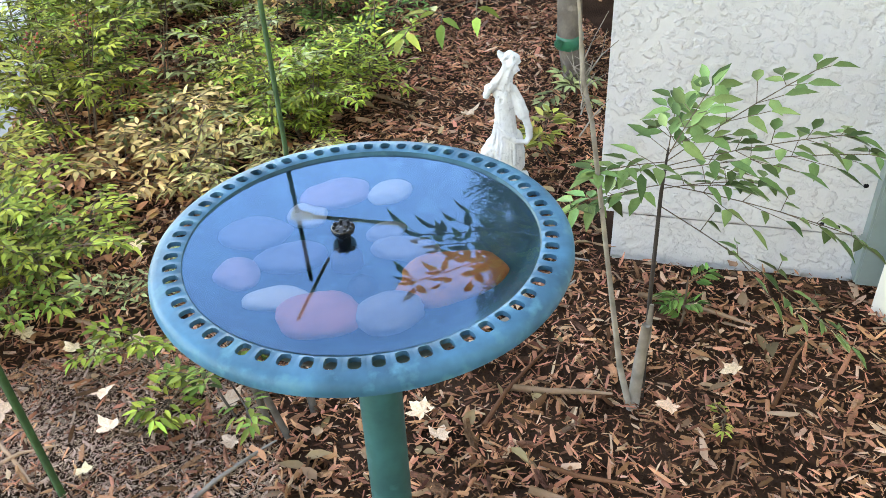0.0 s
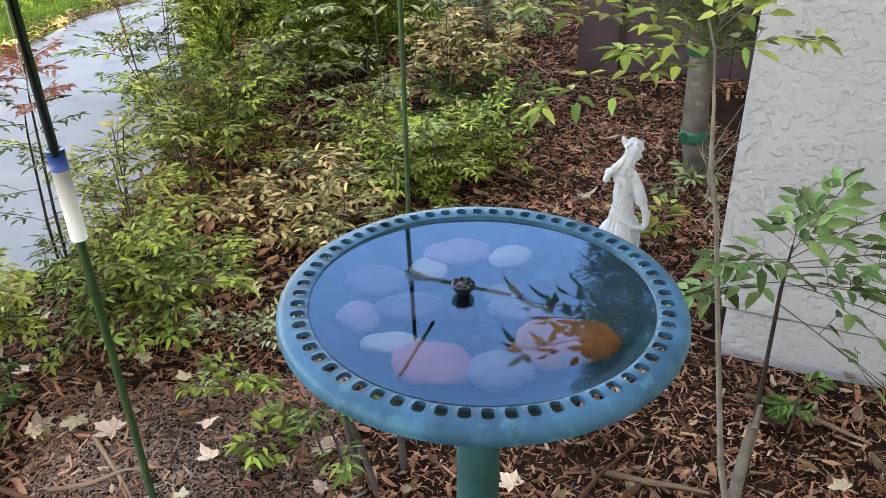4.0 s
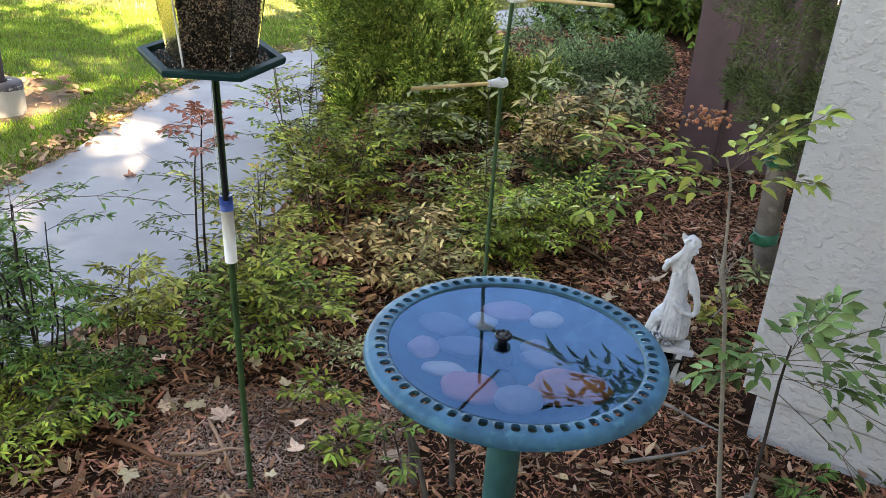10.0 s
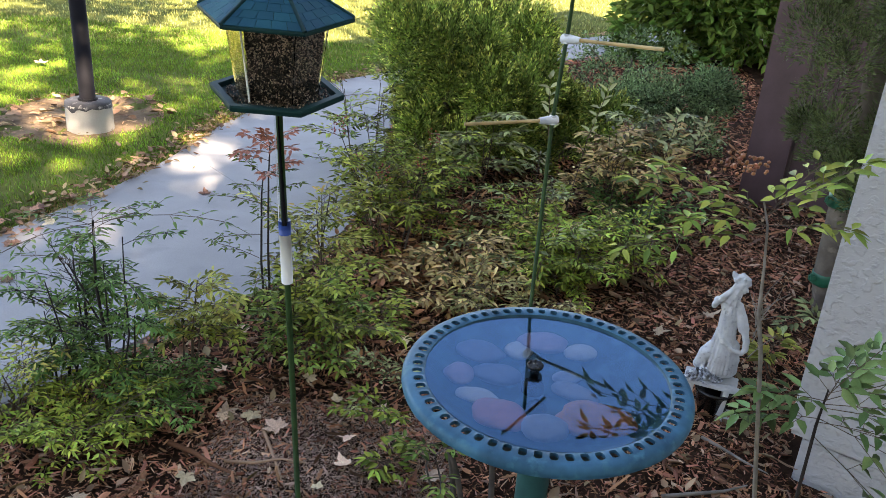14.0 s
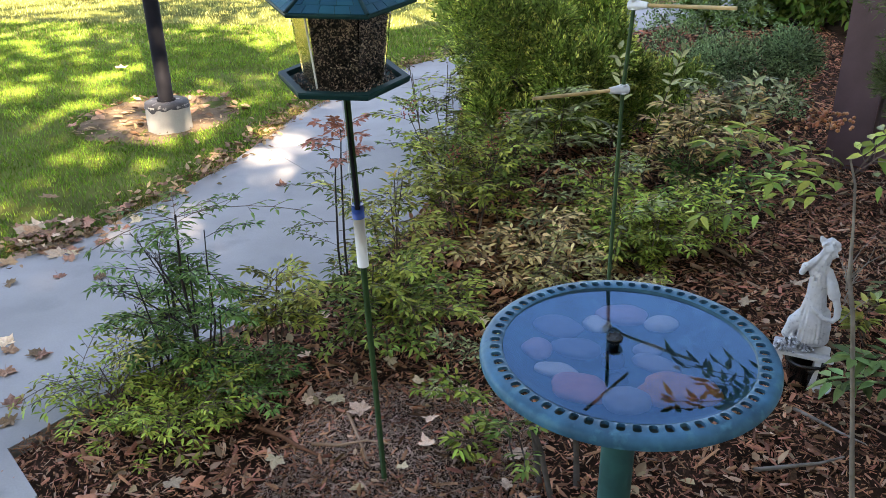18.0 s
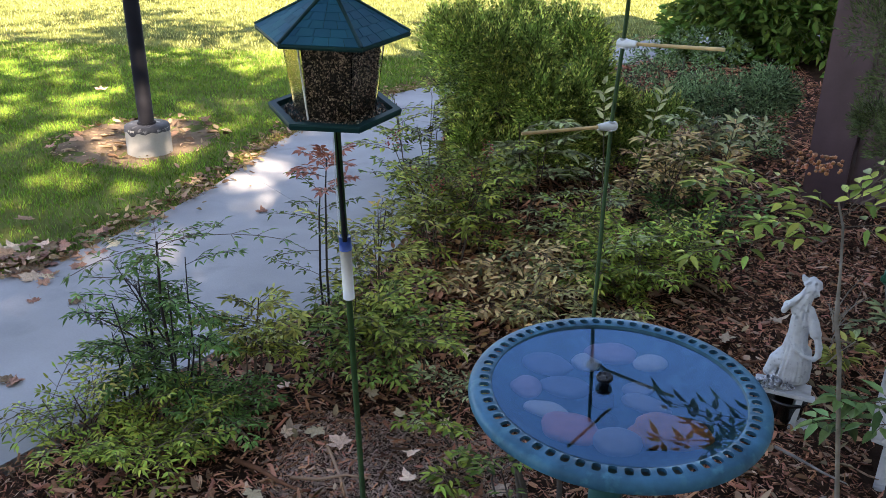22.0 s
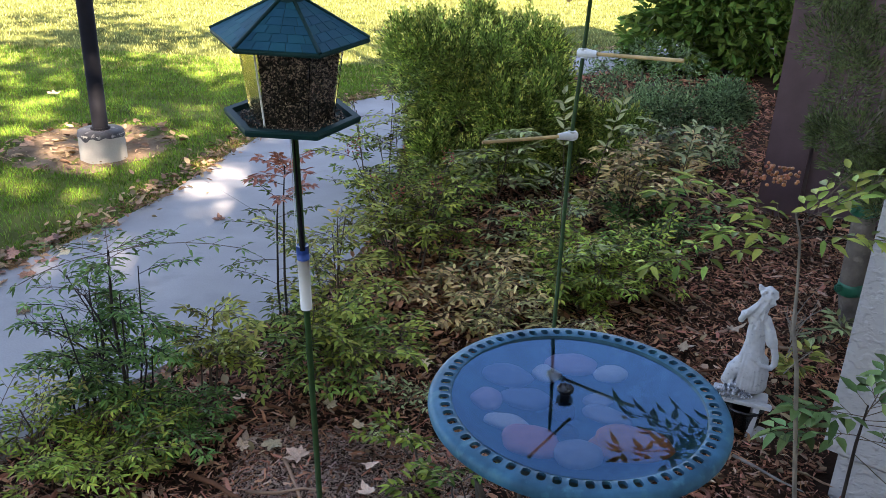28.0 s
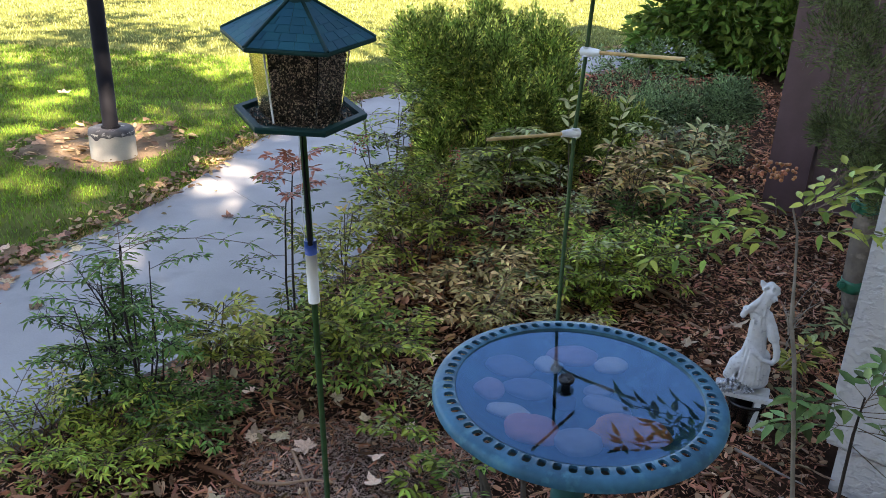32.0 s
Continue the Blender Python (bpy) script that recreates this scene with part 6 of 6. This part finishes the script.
def lobed_leaf(seed, size, mat="leaf_dry"):
    """A curled plane-tree leaf with five toothed lobes and a stalk."""
    r = random.Random(seed)
    tips = [(-118, .62), (-58, .86), (0, 1.0), (56, .9), (120, .6)]
    edge = [(-165, .22)]
    for i, (a, k) in enumerate(tips):
        k *= r.uniform(.85, 1.1)
        edge += [(a - 20, k * .70), (a - 11, k * .76), (a, k), (a + 12, k * .74), (a + 20, k * .68)]
        if i < 4:
            edge.append(((a + tips[i + 1][0]) / 2, .56 * r.uniform(.85, 1.1)))
    edge.append((165, .22))
    ph, cu = r.uniform(0, 6.28), r.uniform(.15, .5)
    vs = [(0, 0, 0)]
    for f in (.5, 1.0):
        for a, k in edge:
            q = radians(a)
            x, y = k * f * math.cos(q), k * f * math.sin(q)
            vs.append((x * size, y * size, size * (cu * (k * f) ** 2 * (.35 + .5 * math.sin(3 * q + ph)) + .05 * math.sin(9 * q))))
    m = len(edge)
    fs = [(0, 1 + i, 2 + i) for i in range(m - 1)] + [(1 + i, 1 + m + i, 2 + m + i, 2 + i) for i in range(m - 1)]
    stalk = tube([(0, 0, 0.001), (-.35 * size, .04 * size, .02 * size), (-.75 * size, .12 * size, .10 * size)], [.014 * size, .013 * size, .012 * size], 4)
    return mesh_from("fallen_leaf", *merged([(vs, fs), stalk]), M[mat], smooth=True)


shapes = [lobed_leaf(k, 1.0) for k in range(7)]
brown_shapes = [lobed_leaf(k + 20, 1.0, "leaf_brown") for k in range(7)]
SPOTS = [(-0.944, 0.76, .05), (-0.853, 0.762, .048), (-0.754, 0.71, .055), (-0.507, 0.567, .045), (-0.559, 0.453, .035), (-0.452, 0.868, .042), (-1.081, 0.789, .042), (-0.245, 0.579, .06), (-0.449, 1.368, .045),
         (-0.942, 0.427, .045), (-2.915, 2.255, .07), (-2.346, 1.459, .05), (-2.202, 0.911, .05), (-2.038, 0.863, .05), (-2.521, 1.358, .05), (-2.339, 1.827, .05), (0.557, 1.66, .05), (0.79, 1.86, .065), (-1.079, 1.309, .045),
         (-0.737, 1.009, .04), (-1.199, 0.276, .05), (-1.93, 0.56, .06), (-2.508, 1.93, .06), (-2.835, 1.864, .06), (-2.618, 1.979, .06), (-2.663, 1.795, .06), (-1.082, 1.283, .045), (-0.952, 0.735, .04), (0.181, 0.381, .045),
         (-0.244, 0.444, .04), (0.194, 0.30, .04), (0.725, 0.221, .045), (0.939, 0.286, .04), (-0.519, 0.70, .04), (-0.60, 0.90, .045), (-3.9, 3.0, .07), (-4.2, 5.2, .08), (-2.9, 4.4, .07), (-3.6, 3.5, .06), (-2.75, 1.72, .055), (-2.58, 1.72, .06), (-2.45, 2.15, .05), (-1.05, 1.02, .04)]
edge_rnd = random.Random(5)
for k in range(30):
    SPOTS.append((edge_rnd.gauss(-2.66, .12), edge_rnd.gauss(1.72, .10), edge_rnd.uniform(.045, .075)))
for k in range(34):
    i = edge_rnd.randrange(9, 22)
    q = Vector(lawn_line[i]).lerp(Vector(lawn_line[i + 1]), edge_rnd.random())
    SPOTS.append((q.x + edge_rnd.gauss(0.03, .07), q.y + edge_rnd.gauss(-0.02, .07), edge_rnd.uniform(.035, .06)))
for i, (x, y, s) in enumerate(SPOTS):
    on_bed = inside(bed_poly, x, y)
    z = bed_height(x, y) + 0.022 if on_bed else (0.045 if inside(lawn_poly, x, y) else 0.0165)
    o = new("fallen_leaf", (shapes if on_bed or i % 4 == 0 else brown_shapes)[i % 7])
    o.matrix_basis = pose(x, y, z, U(-14, 14), U(-14, 14), U(0, 360)) @ Matrix.Diagonal((s, s, s, 1))
    tagged(o, ("pale tan" if on_bed or i % 4 == 0 else "brown") + " dry lobed leaf on the " + ("mulch" if on_bed else "lawn" if inside(lawn_poly, x, y) else "concrete path"), "leaf", "fallen leaves")

PATH_LEAVES = [(-2.15, 0.86), (-2.02, 0.85), (-2.08, 0.74), (-2.16, 1.47), (-1.87, 0.48), (-1.77, 2.68)]
for k, (x, y) in enumerate(PATH_LEAVES):
    o = new("fallen_leaf", brown_shapes[(k * 3 + 1) % 7])
    o.matrix_basis = pose(x, y, 0.0175, U(-10, 10), U(-10, 10), U(0, 360)) @ Matrix.Diagonal((.055, .05, .06, 1))
    tagged(o, "curled brown dry leaf on the concrete path", "leaf", "fallen leaves")

STICKS = [((-0.86, 0.52), (-0.62, 0.55), .006, "chip_pale"), ((-1.06, 0.58), (-0.80, 0.46), .009, "chip"), ((-0.80, 0.70), (-0.66, 0.45), .006, "chip_pale"), ((0.49, 2.19), (0.60, 2.02), .008, "chip_pale"), ((0.40, 0.40), (0.62, 0.30), .009, "chip_pale"),
          ((0.30, 0.30), (0.55, 0.50), .006, "chip"), ((0.86, 0.62), (1.08, 0.40), .008, "chip_pale"), ((0.45, 0.62), (0.72, 0.72), .007, "grey_stick"), ((0.62, 0.95), (0.80, 0.80), .006, "grey_stick"), ((-0.60, 1.02), (-0.48, 0.90), .006, "chip_pale"),
          ((0.33, 0.1), (0.52, -0.05), .010, "chip_pale"), ((0.38, 0.16), (0.56, 0.0), .006, "chip"), ((0.95, 0.15), (1.15, 0.3), .006, "chip"), ((-0.95, 0.98), (-0.8, 0.9), .007, "chip"), ((-0.35, 0.30), (-0.15, 0.42), .006, "grey_stick"), ((-1.3, 0.45), (-1.1, 0.60), .007, "chip"), ((0.55, 1.45), (0.75, 1.55), .006, "chip"), ((0.9, 1.75), (1.1, 1.68), .008, "chip_pale")]
for (ax, ay), (bx, by), r, mt in STICKS:
    a, b = Vector((ax, ay, bed_height(ax, ay) + .016)), Vector((bx, by, bed_height(bx, by) + .018))
    m1, m2 = a.lerp(b, .35) + Vector((U(-.015, .015), U(-.015, .015), .004)), a.lerp(b, .7) + Vector((U(-.015, .015), U(-.015, .015), .003))
    o = part("stick", mesh_from("stick", *tube([a, m1, m2, b], [r, r * .9, r * .7, r * .35], 7), M[mt], smooth=True), None)
    tagged(o, "dry broken stick lying on the mulch" if mt != "grey_stick" else "weathered grey stick lying on the mulch", "stick", "sticks on the mulch")

# larger bark pieces that can be told apart, where the walk passes nearest
piece_rnd = random.Random(21)


def bark_piece(seed):
    """A splintered, slightly bent slab of bark, one unit long."""
    r = random.Random(seed)
    w, t, bend = r.uniform(.13, .36), r.uniform(.05, .11), r.uniform(-.08, .10)
    vs, fs = [], []
    for i, f in enumerate((-.5, -.18, .16, .5)):
        k = w * (r.uniform(.35, .8) if i in (0, 3) else r.uniform(.85, 1.1))
        c, z, x = r.uniform(-.06, .06), bend * (1 - 4 * f * f), f + r.uniform(-.05, .05)
        vs += [(x + r.uniform(-.06, .06), c - k / 2, z), (x, c, z + t), (x + r.uniform(-.06, .06), c + k / 2, z), (x, c, z - t * .4)]
    for i in range(3):
        for a in range(4):
            b = (a + 1) % 4
            fs.append((4 * i + a, 4 * i + 4 + a, 4 * i + 4 + b, 4 * i + b))
    return mesh_from("bark_piece", vs, fs + [(0, 1, 2, 3), (15, 14, 13, 12)], M["bark_slab"])


slabs = [bark_piece(k) for k in range(12)]
for k in range(290):
    while True:
        x, y = piece_rnd.uniform(-1.25, 1.35), piece_rnd.uniform(-0.15, 1.45)
        if (Vector((x, y)) - W0).dot(WN) < -0.05 and inside(bed_poly, x, y) and not (abs(x + 0.5) < .42 and abs(y - .6) < .3 and piece_rnd.random() < .7):
            break
    ln = piece_rnd.uniform(.028, .05) if piece_rnd.random() < .75 else piece_rnd.uniform(.05, .09)
    o = new("bark_chip", slabs[k % 12])
    o.parent = mulch_bed
    o.matrix_basis = pose(x, y, bed_height(x, y) + .012, piece_rnd.gauss(0, 14), piece_rnd.gauss(0, 9), piece_rnd.uniform(0, 360)) @ Matrix.Scale(ln, 4)


# grass
def grass(name, count, x0, x1, y0, y1, height, width, seed, mat="grass"):
    rng = np.random.default_rng(seed)
    xy = np.stack([rng.uniform(x0, x1, count), rng.uniform(y0, y1, count)], 1)
    keep = inside_many(lawn_poly, xy) & (((xy[:, 0] - RX) / .56) ** 2 + ((xy[:, 1] - RY) / .6) ** 2 > rng.uniform(.75, 1.15, count))
    patchy = np.sin(xy[:, 0] * 1.7 + np.sin(xy[:, 1] * 1.3)) * np.sin(xy[:, 1] * 2.1 + np.sin(xy[:, 0] * 1.1)) > rng.uniform(-1.4, -.35, count)
    keep &= patchy
    xy = xy[keep]
    k = len(xy)
    a, b = rng.uniform(0, 6.28, k), rng.uniform(0, 6.28, k)
    h = (height * rng.uniform(.5, 1.3, k))[:, None]
    side = np.stack([np.cos(a), np.sin(a), 0 * a], 1) * width * .5
    bend = np.stack([np.cos(b), np.sin(b), 0 * b], 1) * h * rng.uniform(.2, .9, (k, 1))
    base = np.concatenate([xy, np.full((k, 1), -0.004)], 1)
    up = np.concatenate([np.zeros((k, 2)), h], 1)
    v = np.stack([base - side, base + side, base + side * .7 + up * .6 + bend * .4, base - side * .7 + up * .6 + bend * .4, base + up + bend], 1).reshape(-1, 3)
    one = np.array([[0, 1, 2], [0, 2, 3], [3, 2, 4]])
    ob = part(name, quick_mesh(name, v, (one[None] + 5 * np.arange(k)[:, None, None]).reshape(-1, 3), M[mat]), None)
    return tagged(ob, "short green and straw-coloured lawn grass", "grass", kind="stuff")


grass("lawn_grass", 190000, -7.5, -1.6, 0.5, 7.5, 0.030, 0.0050, 11)
grass("lawn_grass", 90000, -15, 4, 6.5, 17, 0.040, 0.012, 12, "grass_dry_sunlit")
